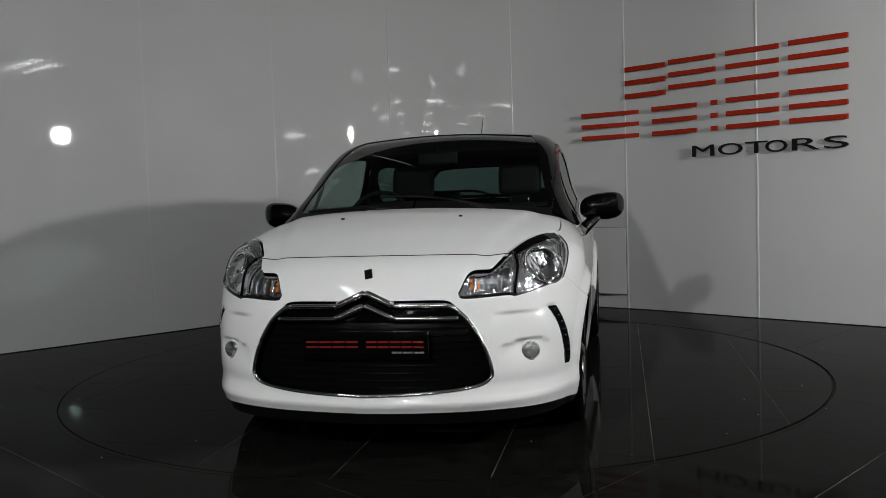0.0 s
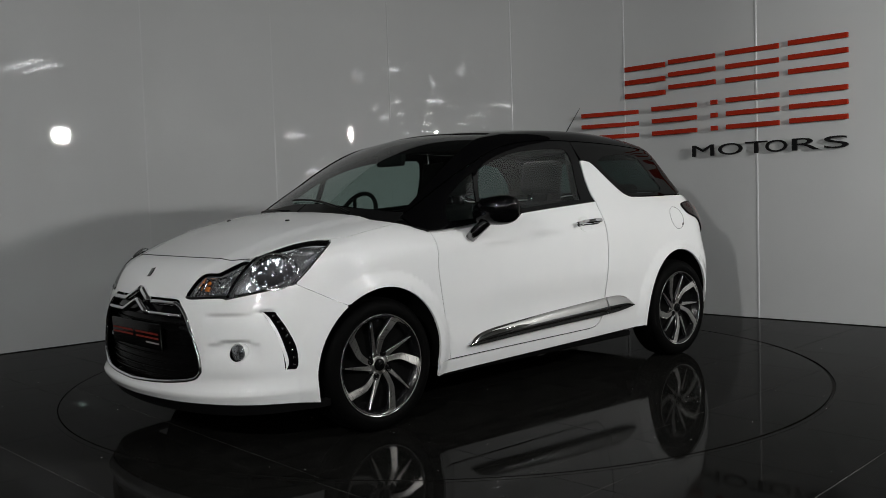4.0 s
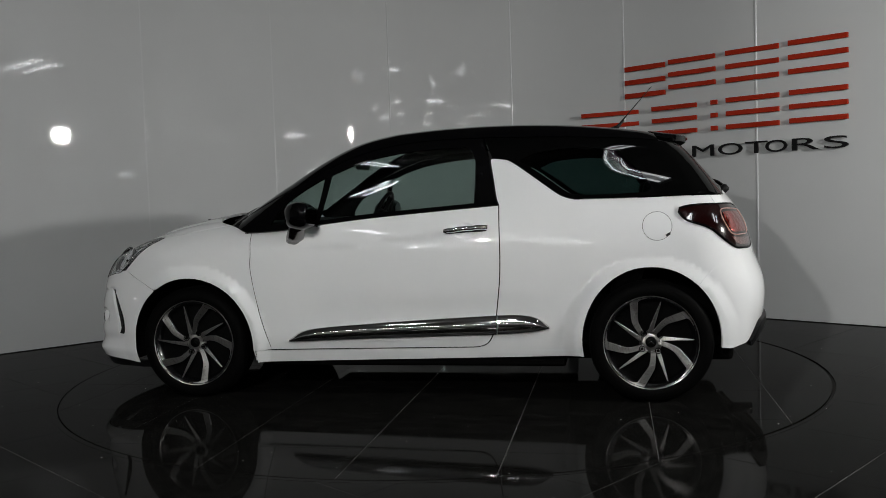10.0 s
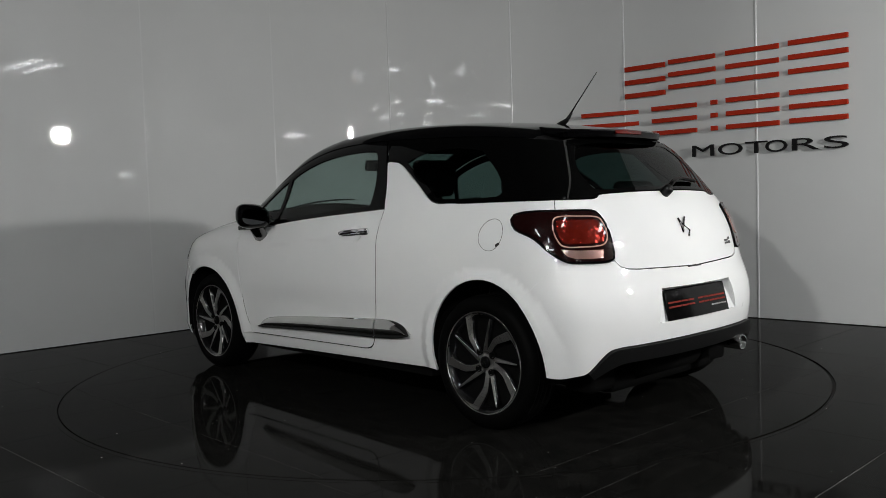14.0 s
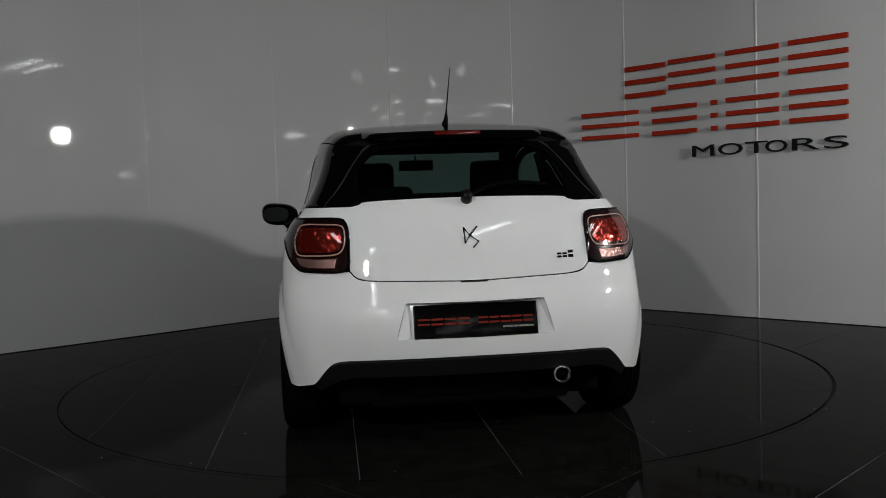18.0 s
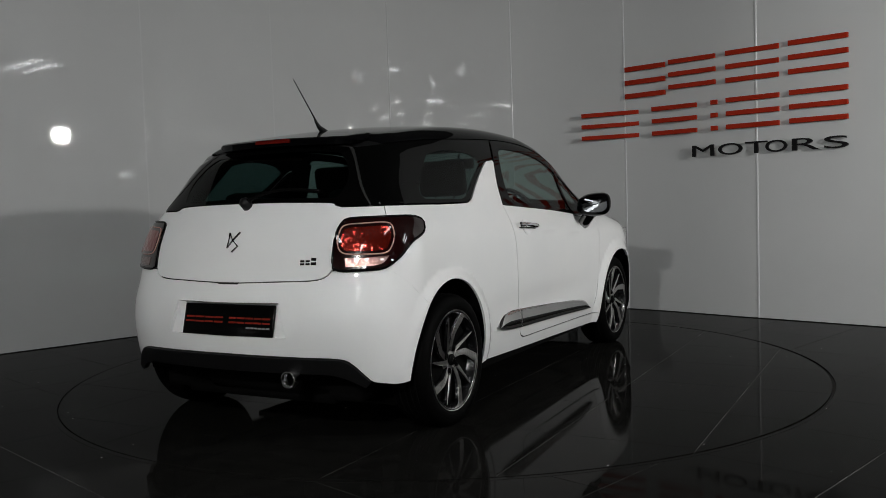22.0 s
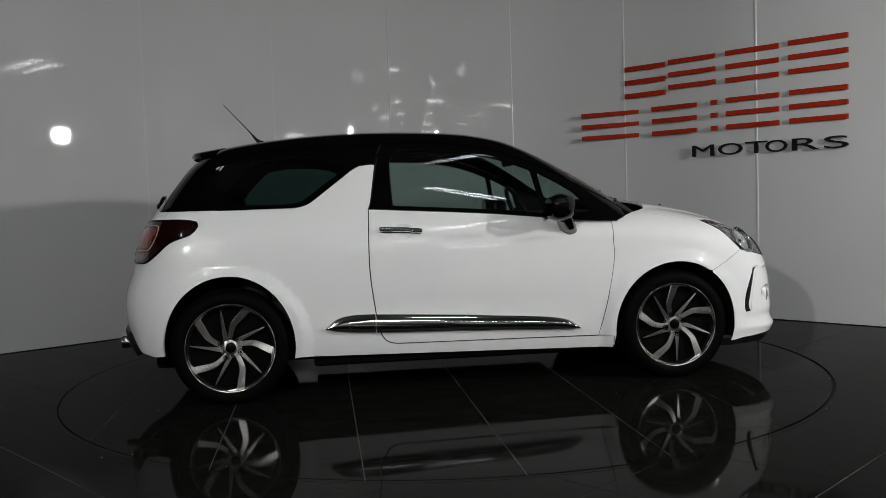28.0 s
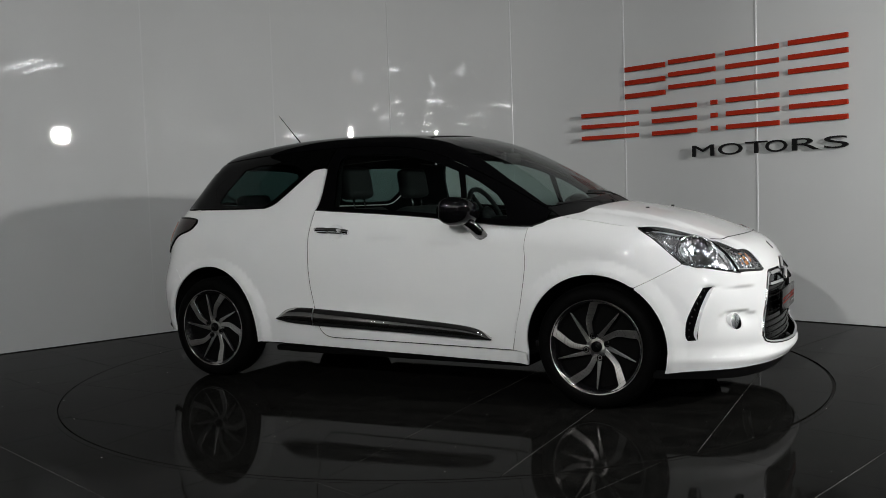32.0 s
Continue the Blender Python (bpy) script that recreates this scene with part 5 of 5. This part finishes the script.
    part("mirror_stalk", tube_bm([(0.005, 0, 0.02), (0.02, 0, 0.062)], 0.008, 6), M_DASH, mv)
    part("rear_shelf", box_bm(-1.62, -1.15, -0.60, 0.60, 0.93, 0.95, 0.008), M_DASH, car)
    part("cabin_floor", box_bm(-1.65, 0.95, -0.70, 0.70, 0.275, 0.30), M_DASH, car)
    part("bulkhead", box_bm(0.98, 1.02, -0.66, 0.66, 0.28, 0.93), M_UNDER, car)
    for s in (1, -1):
        part("door_card", box_bm(-0.45, 0.85, s * 0.735 - 0.012, s * 0.735 + 0.012, 0.30, 0.90, 0.01), M_DASH, car)
        part("rear_trim", box_bm(-1.30, -0.47, s * 0.66 - 0.012, s * 0.66 + 0.012, 0.66, 0.98, 0.01), M_DASH, car)
    fin = dedupe(loop([(-0.40, 1.03)], [(-0.40, 1.258)], [(-0.515, 1.248)], [(-0.58, 1.215), (-0.78, 1.066), (-0.90, 1.03)], [(-0.90, 0.96)], [(-0.40, 0.96)], [(-0.40, 1.03)], step=0.02))
    both("pillar_trim", car, phi_low, "side", fin, M_DASH, grid=0.05, lift=-0.024, thick=0.006, edge=0)
    post = dedupe(loop([(-0.335, 1.00)], [(-0.345, 1.31)], [(-0.52, 1.33)], [(-0.57, 1.00)], [(-0.335, 1.00)], step=0.02))
    both("pillar_trim", car, phi_high, "side", post, M_DASH, grid=0.05, lift=-0.040, thick=0.006, edge=0)
    # near-black slab added between the sills, standing in for the shade under the car
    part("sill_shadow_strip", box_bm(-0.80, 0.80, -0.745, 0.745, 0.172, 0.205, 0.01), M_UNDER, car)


def ring_x(profile, steps=28):
    bm = bmesh.new()
    rings = [[bm.verts.new((h - 0.06, r * math.cos(2 * math.pi * i / steps), r * math.sin(2 * math.pi * i / steps))) for i in range(steps)] for h, r in profile]
    for a, b in zip(rings, rings[1:] + rings[:1]):
        for i in range(steps):
            bm.faces.new((a[i], a[(i + 1) % steps], b[(i + 1) % steps], b[i]))
    return bm


def plate_bars(plate, m):
    # two red groups and one short grey line, as plain bars
    for x0, n in ((-0.245, 4), (0.008, 5)):
        for k in range(n):
            wd = 0.050 if n == 4 else 0.042
            for z in (0, 1):
                part("bar", box_bm(x0 + k * (wd + 0.006), x0 + k * (wd + 0.006) + wd, -0.0015, 0.0, -0.0115 + z * 0.020, -0.0035 + z * 0.020), M_PLATE_RED, plate, smooth=False, m=m)
    for k in range(6):
        part("bar", box_bm(0.112 + k * 0.0225, 0.112 + k * 0.0225 + 0.019, -0.0015, 0.0, -0.033, -0.026), M_PLATE_GREY, plate, smooth=False, m=m)


def build_car():
    car = thing("car", "white three-door hatchback with gloss black roof parked on the turntable", "car")
    L, Hh = phi_low, phi_high

    # shared lines
    lead_top = [(1.826, 0.0), (1.822, 0.15), (1.806, 0.32), (1.784, 0.44), (1.734, 0.553)]
    lead_nose = top_to("nose", L, spline(lead_top, 0.03))
    lamp_top_inner = runs(LAMP_TOP[:3], LAMP_TOP[2:])
    # bonnet
    k = int(np.argmin(np.abs(lamp_top_inner[:, 0] - lead_nose[-1, 0])))
    lamp_to_top = unchart("top", lay(L, "nose", lamp_top_inner[k:-4]))
    edge_back = spline(np.vstack([lamp_to_top[-1:], [(1.36, 0.738), (1.22, 0.738), (1.10, 0.726), (1.03, 0.708)]]), 0.02)
    half = np.vstack([spline(lead_top, 0.02), lamp_to_top[1:], edge_back[1:], spline([(1.03, 0.708), (1.115, 0.635), (1.145, 0.50), (1.165, 0.25), (1.17, 0.0)], 0.03)[1:]])
    bonnet_poly = dedupe(np.vstack([half, (half * (1, -1))[::-1][1:-1]]))
    bonnet = one("bonnet", car, L, "top", bonnet_poly, M_PAINT, grid=0.035, gap=0.0042)

    # headlamps
    lamp_poly = dedupe(np.vstack([lamp_top_inner, runs(LAMP_LOW[:3], LAMP_LOW[2:6], LAMP_LOW[5:])[1:]]))
    # front bumper
    arch_front = arc(HUB_X, HUB_Z, ARCH_RX, ARCH_RZ, -18, 54, 14)
    arch_nose = side_to("nose", L, arch_front)
    low_run = runs(LAMP_LOW[3:6], LAMP_LOW[5:])
    g = runs([(0.0, 0.690), (0.025, 0.686), (0.090, 0.653)], [(0.27, 0.652), (0.31, 0.645)], [(0.362, 0.587), (0.414, 0.474), (0.439, 0.383), (0.433, 0.335), (0.378, 0.308), (0.207, 0.287), (0.0, 0.276)])
    grille_poly = dedupe(np.vstack([g, (g * (-1, 1))[::-1][1:-1]]))
    joint = side_to("nose", L, spline([(1.44, 0.604), (1.53, 0.648), (1.645, 0.709)], 0.02))
    k = int(np.argmin(np.abs(lamp_top_inner[:, 0] - lead_nose[-1, 0])))
    bh = np.vstack([spline([(0.0, 0.205), (0.30, 0.209), (0.50, 0.212), (0.75, 0.205), (float(arch_nose[0, 0]), float(arch_nose[0, 1]))], 0.02), arch_nose[1:], joint, low_run[1:], lamp_top_inner[1:k], lead_nose[::-1]])
    bumper_poly = dedupe(np.vstack([bh, (bh * (-1, 1))[::-1][1:-1]]))
    drl = loop([(0.728, 0.599)], [(0.768, 0.53), (0.800, 0.448), (0.806, 0.375), (0.796, 0.350)], [(0.760, 0.352)], [(0.752, 0.43), (0.725, 0.52), (0.680, 0.602)], step=0.01)
    fog = np.array(arc(0.592, 0.434, 0.0345, 0.0385, 0, 345, 24))
    bumper = one("front_bumper", car, L, "nose", bumper_poly, M_PAINT, holes=[grille_poly, drl, flip(drl), fog, flip(fog)], grid=0.014, gap=0.0005, edge=0.0005, thick=0.004)
    lip = np.vstack([spline([(0.0, 0.200), (0.31, 0.204), (0.52, 0.208), (0.75, 0.201), (0.93, 0.196)], 0.03)])
    lip = np.vstack([lip, spline([(0.93, 0.160), (0.72, 0.155), (0.5, 0.150), (0.25, 0.146), (0.0, 0.145)], 0.03)])
    one("chin_spoiler", car, L, "nose", dedupe(np.vstack([lip, (lip * (-1, 1))[::-1][1:-1]])), M_TRIM, lift=-0.010, thick=0.02, edge=0)

    # front wings
    door_front = [(0.880, 0.905), (0.872, 0.80), (0.875, 0.704), (0.846, 0.523), (0.805, 0.35), (0.785, 0.264)]
    wing = np.vstack([
        side_to("roll", L, runs(door_front, [(0.870, 0.258)], [(0.872, 0.200)])),
        side_to("roll", L, arc(HUB_X, HUB_Z, ARCH_RX, ARCH_RZ, 186, 57, 26)),
        side_to("roll", L, spline([(1.44, 0.604), (1.53, 0.648), (1.645, 0.709)], 0.02)),
        unchart("roll", lay(L, "nose", spline(LAMP_LOW[:4][::-1], 0.012))),
        top_to("roll", L, edge_back),
        side_to("roll", L, [(0.97, 0.930)])])
    both("front_wing", car, L, "roll", dedupe(wing), M_PAINT, grid=0.022, gap=0.0020, edge=0.002)

    # doors
    door_low = loop([(0.785, 0.264)], [(-0.30, 0.2775)], [(-0.355, 0.280), (-0.400, 0.295), (-0.428, 0.33), (-0.446, 0.39), (-0.463, 0.50), (-0.480, 0.65), (-0.483, 0.812), (-0.475, 1.012)], BELT[::-1][1:], [(0.880, 0.905)], door_front[1:], step=0.014)
    doors = both("door", car, L, "side", dedupe(door_low), M_PAINT, holes=[HANDLE_CUP], grid=0.03, gap=0.0017)
    for mi, door in ((False, doors[0]), (True, doors[1])):
        pg = lay(L, "side", dedupe(door_low)[::2])
        pg = (pg - normal(L, pg) * 0.010) * (1, -1 if mi else 1, 1)
        # dark tube added behind the door's outline, so its gap stays in shade
        part("door_gap_shade", tube_bm([tuple(map(float, v)) for v in pg], 0.0065, 6, closed=True), M_GAP, door, "added dark strip that shades the door gap")
    cant = [(x, float(CANT(x))) for x in np.linspace(-0.385, 0.97, 40)]
    frame_poly = dedupe(loop(BELT, [(-0.455, 1.063), (-0.422, 1.25), (-0.385, float(CANT(-0.385)))], cant[1:], [(0.97, 0.93)], [(0.90, 0.905)], step=0.014))
    gl_top = [(x, float(CANT(x)) - 0.050) for x in np.linspace(-0.30, 0.44, 14)]
    door_glass = dedupe(loop([(-0.345, 1.030)], [(-0.352, 1.20), (-0.335, 1.29), (-0.30, float(CANT(-0.30)) - 0.05)], gl_top[1:], [(0.495, 0.962)], [(0.20, 0.992), (-0.345, 1.030)], step=0.014))
    ql = dedupe(loop([(0.525, 0.955)], [(0.482, 1.185)], [(0.58, 1.135), (0.68, 1.072)], [(0.735, 1.01), (0.765, 0.945)], [(0.525, 0.955)], step=0.012))
    frames = both("door_frame", car, Hh, "side", frame_poly, M_BLACK, holes=[door_glass, ql], grid=0.035, lift=-0.001)
    both("door_window", car, Hh, "side", door_glass, M_GLASS, "clear tinted door glass", grid=0.05, gap=-0.003, lift=-0.006, thick=0, edge=0)
    both("quarter_light", car, Hh, "side", ql, M_GLASS, grid=0.05, gap=-0.003, lift=-0.006, thick=0, edge=0)

    # body sides with sill, rear wing and the white fin
    tail_strip = unchart("side", lay(L, "tail", [(0.800, 1.034), (0.800, 0.985)]))
    lamp_front = unchart("side", lay(L, "tail", runs(TAIL_TOP[2:], TAIL_LOW[:5])))
    belt_back = spline([(-0.867, 1.031), (-1.15, 1.030), tuple(tail_strip[0])], 0.02)
    bs = np.vstack([
        runs([(0.868, 0.258), (0.785, 0.258)], [(-0.30, 0.2735)], [(-0.357, 0.276), (-0.402, 0.291), (-0.431, 0.328), (-0.449, 0.389), (-0.466, 0.50), (-0.483, 0.65), (-0.486, 0.812), (-0.478, 1.012)], [(-0.461, 1.063), (-0.432, 1.24)], [(-0.440, 1.257), (-0.515, 1.250)], [(-0.560, 1.225), (-0.667, 1.146), (-0.781, 1.062), (-0.830, 1.040), (-0.867, 1.031)], step=0.014),
        belt_back[1:], tail_strip[1:], lamp_front[1:],
        spline([tuple(lamp_front[-1]), (-1.53, 0.66), (-1.462, 0.590)], 0.02)[1:],
        np.array(arc(-1.235, HUB_Z, 0.342, 0.380, 130, -12, 30)),
        spline([(-0.875, 0.229), (0.868, 0.191)], 0.03)])
    sides = both("body_side", car, L, "side", dedupe(bs), M_PAINT, grid=0.020, gap=0.0012)

    # tail lamps, tailgate, rear bumper
    tail_poly = dedupe(np.vstack([spline(TAIL_IN, 0.012), runs(TAIL_TOP)[1:], runs(TAIL_LOW)[1:]]))
    tg = np.vstack([runs([(0.0, 0.709), (0.30, 0.717), (0.44, 0.721), (0.51, 0.734), (0.546, 0.765)], [(0.550, 0.800), (0.568, 0.910), (0.600, 0.970)], TAIL_TOP[1:3], [(0.800, 1.034)], [(0.700, 1.034), (0.600, 1.034)], [(0.565, 1.042), (0.530, 1.054), (0.28, 1.061), (0.0, 1.063)])])
    tailgate_poly = dedupe(np.vstack([tg, (tg * (-1, 1))[::-1][1:-1]]))
    tailgate = one("tailgate", car, L, "tail", tailgate_poly, M_PAINT, grid=0.03)
    arch_rear = side_to("tail", L, arc(-1.235, HUB_Z, 0.342, 0.380, 128, 185, 14))
    jr = unchart("tail", lay(L, "side", spline([(-1.53, 0.66), (-1.464, 0.590)], 0.02)))
    rb = np.vstack([runs([(0.0, 0.707), (0.30, 0.715), (0.44, 0.719), (0.51, 0.731), (0.546, 0.761)], TAIL_LOW[::-1][1:4]), jr, arch_rear[1:],
                    runs([tuple(arch_rear[-1]), (0.80, 0.266), (0.735, 0.277)], [(0.692, 0.290), (0.632, 0.352), (0.590, 0.383), (0.530, 0.392)], [(0.25, 0.396), (0.0, 0.398)])[1:]])
    rb_poly = dedupe(np.vstack([rb, (rb * (-1, 1))[::-1][1:-1]]))
    recess = loop([(0.300, 0.626)], [(0.336, 0.479)], [(0.0, 0.476), (-0.336, 0.479)], [(-0.300, 0.626)], [(0.0, 0.624), (0.300, 0.626)], step=0.02)
    fill = np.array([(0.70, 0.785), (0.80, 0.805), (0.87, 0.73), (0.955, 0.655), (0.985, 0.60), (0.955, 0.575), (0.88, 0.63), (0.79, 0.70), (0.70, 0.74)])
    both("rear_wing_flange", car, L, "tail", fill, M_PAINT, grid=0.03, gap=0, lift=-0.0025, thick=0.004, edge=0)
    rear_bumper = one("rear_bumper", car, L, "tail", rb_poly, M_PAINT, holes=[recess], grid=0.022, gap=0.0012, edge=0.0008)
    va = np.vstack([spline([(0.0, 0.396), (0.25, 0.394), (0.530, 0.390), (0.590, 0.381), (0.632, 0.350), (0.692, 0.288)], 0.02), spline([(0.67, 0.262), (0.60, 0.300), (0.55, 0.316), (0.50, 0.322), (0.25, 0.324), (0.0, 0.324)], 0.03)])
    vb = np.vstack([spline([(0.0, 0.40), (0.3, 0.39), (0.60, 0.37), (0.70, 0.31)], 0.04), spline([(0.60, 0.28), (0.3, 0.265), (0.0, 0.26)], 0.04)])
    one("rear_undertray", car, L, "tail", dedupe(np.vstack([vb, (vb * (-1, 1))[::-1][1:-1]])), M_UNDER, grid=0.06, lift=-0.14, edge=0)
    va_poly = dedupe(np.vstack([va, (va * (-1, 1))[::-1][1:-1]]))
    one("rear_valance", car, L, "tail", va_poly, M_TRIM, grid=0.03, lift=0.020, thick=0.03, edge=0.010)

    # roof, screens and rear pillars
    cant_line = spline([(x, float(CANT(x))) for x in np.linspace(-1.30, 1.02, 30)], 0.02)
    cl = side_to("top", Hh, cant_line)
    nose_line = spline([tuple(cl[-1]), (1.13, 0.52), (1.165, 0.30), (1.18, 0.0)], 0.03)[1:]
    rr = np.vstack([cl, nose_line])
    roof_half = np.vstack([rr, (rr * (1, -1))[::-1][1:]])
    ws_l = [(0.20, 0.0), (0.195, 0.25), (0.165, 0.42), (0.15, 0.50)]
    ws = runs(ws_l, [(0.30, 0.538), (0.60, 0.595), (0.82, 0.638), (0.93, 0.655)], [(0.965, 0.60), (1.02, 0.40), (1.04, 0.20), (1.045, 0.0)], step=0.015)
    ws_poly = dedupe(np.vstack([ws, (ws * (1, -1))[::-1][1:-1]]))
    one("roof", car, Hh, "top", dedupe(roof_half), M_BLACK, "gloss black roof skin", holes=[ws_poly], grid=0.04, lift=0.001)
    one("windscreen", car, Hh, "top", ws_poly, M_GLASS, "clear windscreen glass", grid=0.05, gap=-0.003, lift=-0.004, thick=0, edge=0)
    hl = side_to("top", Hh, [(x, float(CANT(x))) for x in np.linspace(-1.37, 0.12, 40)]) * (1, 0.985)
    one("headliner", car, Hh, "top", dedupe(np.vstack([hl, (hl * (1, -1))[::-1]])), M_DASH, "dark cloth roof lining", grid=0.06, lift=-0.022, thick=0.006, edge=0)
    pil = unchart("side", lay(Hh, "tail", spline([(0.738, 1.036), (0.705, 1.12), (0.695, 1.20), (0.685, 1.27), (0.67, 1.31)], 0.02)))
    back_cant = spline([(x, float(CANT(x))) for x in np.linspace(-1.34, -0.388, 16)], 0.02)
    cp = np.vstack([back_cant, runs([(-0.425, 1.262)], [(-0.440, 1.262), (-0.517, 1.255)], [(-0.563, 1.229), (-0.670, 1.150), (-0.784, 1.066), (-0.834, 1.044), (-0.867, 1.036)], step=0.014)[1:], spline([(-0.867, 1.036), (-1.15, 1.035), (-1.42, 1.038)], 0.02)[1:], pil])
    qg = dedupe(loop([(-0.585, 1.243)], [(-0.70, 1.285), (-0.92, 1.296), (-1.08, 1.275)], [(-1.20, 1.16), (-1.25, 1.085), (-1.23, 1.06)], [(-1.1, 1.055), (-0.90, 1.055)], [(-0.83, 1.072), (-0.72, 1.150), (-0.585, 1.243)], step=0.014))
    both("rear_pillar", car, Hh, "side", dedupe(cp), M_FRIT, holes=[qg], grid=0.035)
    both("rear_side_window", car, Hh, "side", qg, M_PRIVACY, "dark privacy glass", grid=0.05, gap=-0.003, lift=-0.003, thick=0, edge=0)
    rw = np.vstack([runs([(0.0, 1.066), (0.28, 1.064), (0.530, 1.057), (0.568, 1.045)], [(0.605, 1.038), (0.733, 1.038)], [(0.700, 1.12), (0.690, 1.20), (0.680, 1.27), (0.660, 1.315)], [(0.35, 1.335), (0.0, 1.338)], step=0.015)])
    rw_poly = dedupe(np.vstack([rw, (rw * (-1, 1))[::-1][1:-1]]))
    seal = [(0.735, 1.036), (0.703, 1.12), (0.692, 1.20), (0.682, 1.27), (0.665, 1.312), (0.35, 1.337), (0.0, 1.340)]
    for mi in (False, True):
        part("screen_seal", strip_on(Hh, "tail", seal, -0.016, 0.013, mirror=mi), M_GAP, car)
    rg = runs([(0.0, 1.085), (0.28, 1.084), (0.52, 1.077), (0.575, 1.085)], [(0.625, 1.14), (0.642, 1.20), (0.620, 1.260), (0.575, 1.285), (0.35, 1.297), (0.0, 1.300)], step=0.015)
    rg_poly = dedupe(np.vstack([rg, (rg * (-1, 1))[::-1][1:-1]]))
    one("rear_screen_surround", car, Hh, "tail", rw_poly, M_FRIT, holes=[rg_poly], grid=0.035)
    one("rear_window", car, Hh, "tail", rg_poly, M_PRIVACY, "dark privacy glass", grid=0.05, gap=-0.003, lift=-0.003, thick=0, edge=0)

    def phi_sp(x, y, z):
        return smax((z - ROOF(np.maximum(x, -1.2)) + np.maximum(-1.2 - x, 0) * 0.16 + 0.085 * y ** 2), np.abs(y) - 0.445 + 0.25 * np.maximum(-1.3 - x, 0), 0.06)
    sp = runs([(-1.27, 0.0), (-1.26, 0.25), (-1.24, 0.440)], [(-1.35, 0.425), (-1.41, 0.385), (-1.45, 0.29), (-1.472, 0.15), (-1.478, 0.0)], step=0.02)
    sp_poly = dedupe(np.vstack([sp, (sp * (1, -1))[::-1][1:-1]]))
    one("rear_spoiler", car, phi_sp, "top", sp_poly, M_BLACK, grid=0.03, thick=0.035, edge=0.008, lift=0.003)

    # wheels and arches
    for x in (HUB_X, -HUB_X):
        for s in (1, -1):
            build_wheel(car, x, s, {(1, 1): 69, (1, -1): 20, (-1, 1): 41, (-1, -1): 67}[(1 if x > 0 else -1, s)])
            ln = bmesh.new()
            prof = arc(x, HUB_Z, (ARCH_RX if x > 0 else 0.342) + 0.012, (ARCH_RZ if x > 0 else 0.380) + 0.012, -14, 190, 26)
            ra = [ln.verts.new((px, s * 0.45, pz)) for px, pz in prof]
            skin = lay(L, "side", prof)
            rb2 = [ln.verts.new((px, s * (float(q[1]) - 0.016), pz)) for (px, pz), q in zip(prof, skin)]
            for i in range(len(prof) - 1):
                ln.faces.new((ra[i], ra[i + 1], rb2[i + 1], rb2[i]))
            ln.faces.new(ra)
            part("arch_liner", ln, M_UNDER, car)
    detail(car, bonnet, doors, tailgate, lamp_poly, tail_poly, grille_poly, drl, fog)
    part("underbody", box_bm(-1.66, 1.72, -0.44, 0.44, 0.15, 0.30, 0.03), M_UNDER, car)
    part("floor_pan", box_bm(-0.80, 0.80, -0.64, 0.64, 0.145, 0.27, 0.02), M_UNDER, car)
    part("rear_axle", box_bm(-1.30, -1.16, -0.62, 0.62, 0.20, 0.32, 0.03), M_UNDER, car)
    part("rear_crossmember", box_bm(-1.66, -1.50, -0.58, 0.58, 0.17, 0.42, 0.03), M_UNDER, car)
    return car


car = build_car()


def motions():
    walk(car, turn_rows(AXIS_X, AXIS_Y))
    walk(turntable, turn_rows(0, 0))


motions()
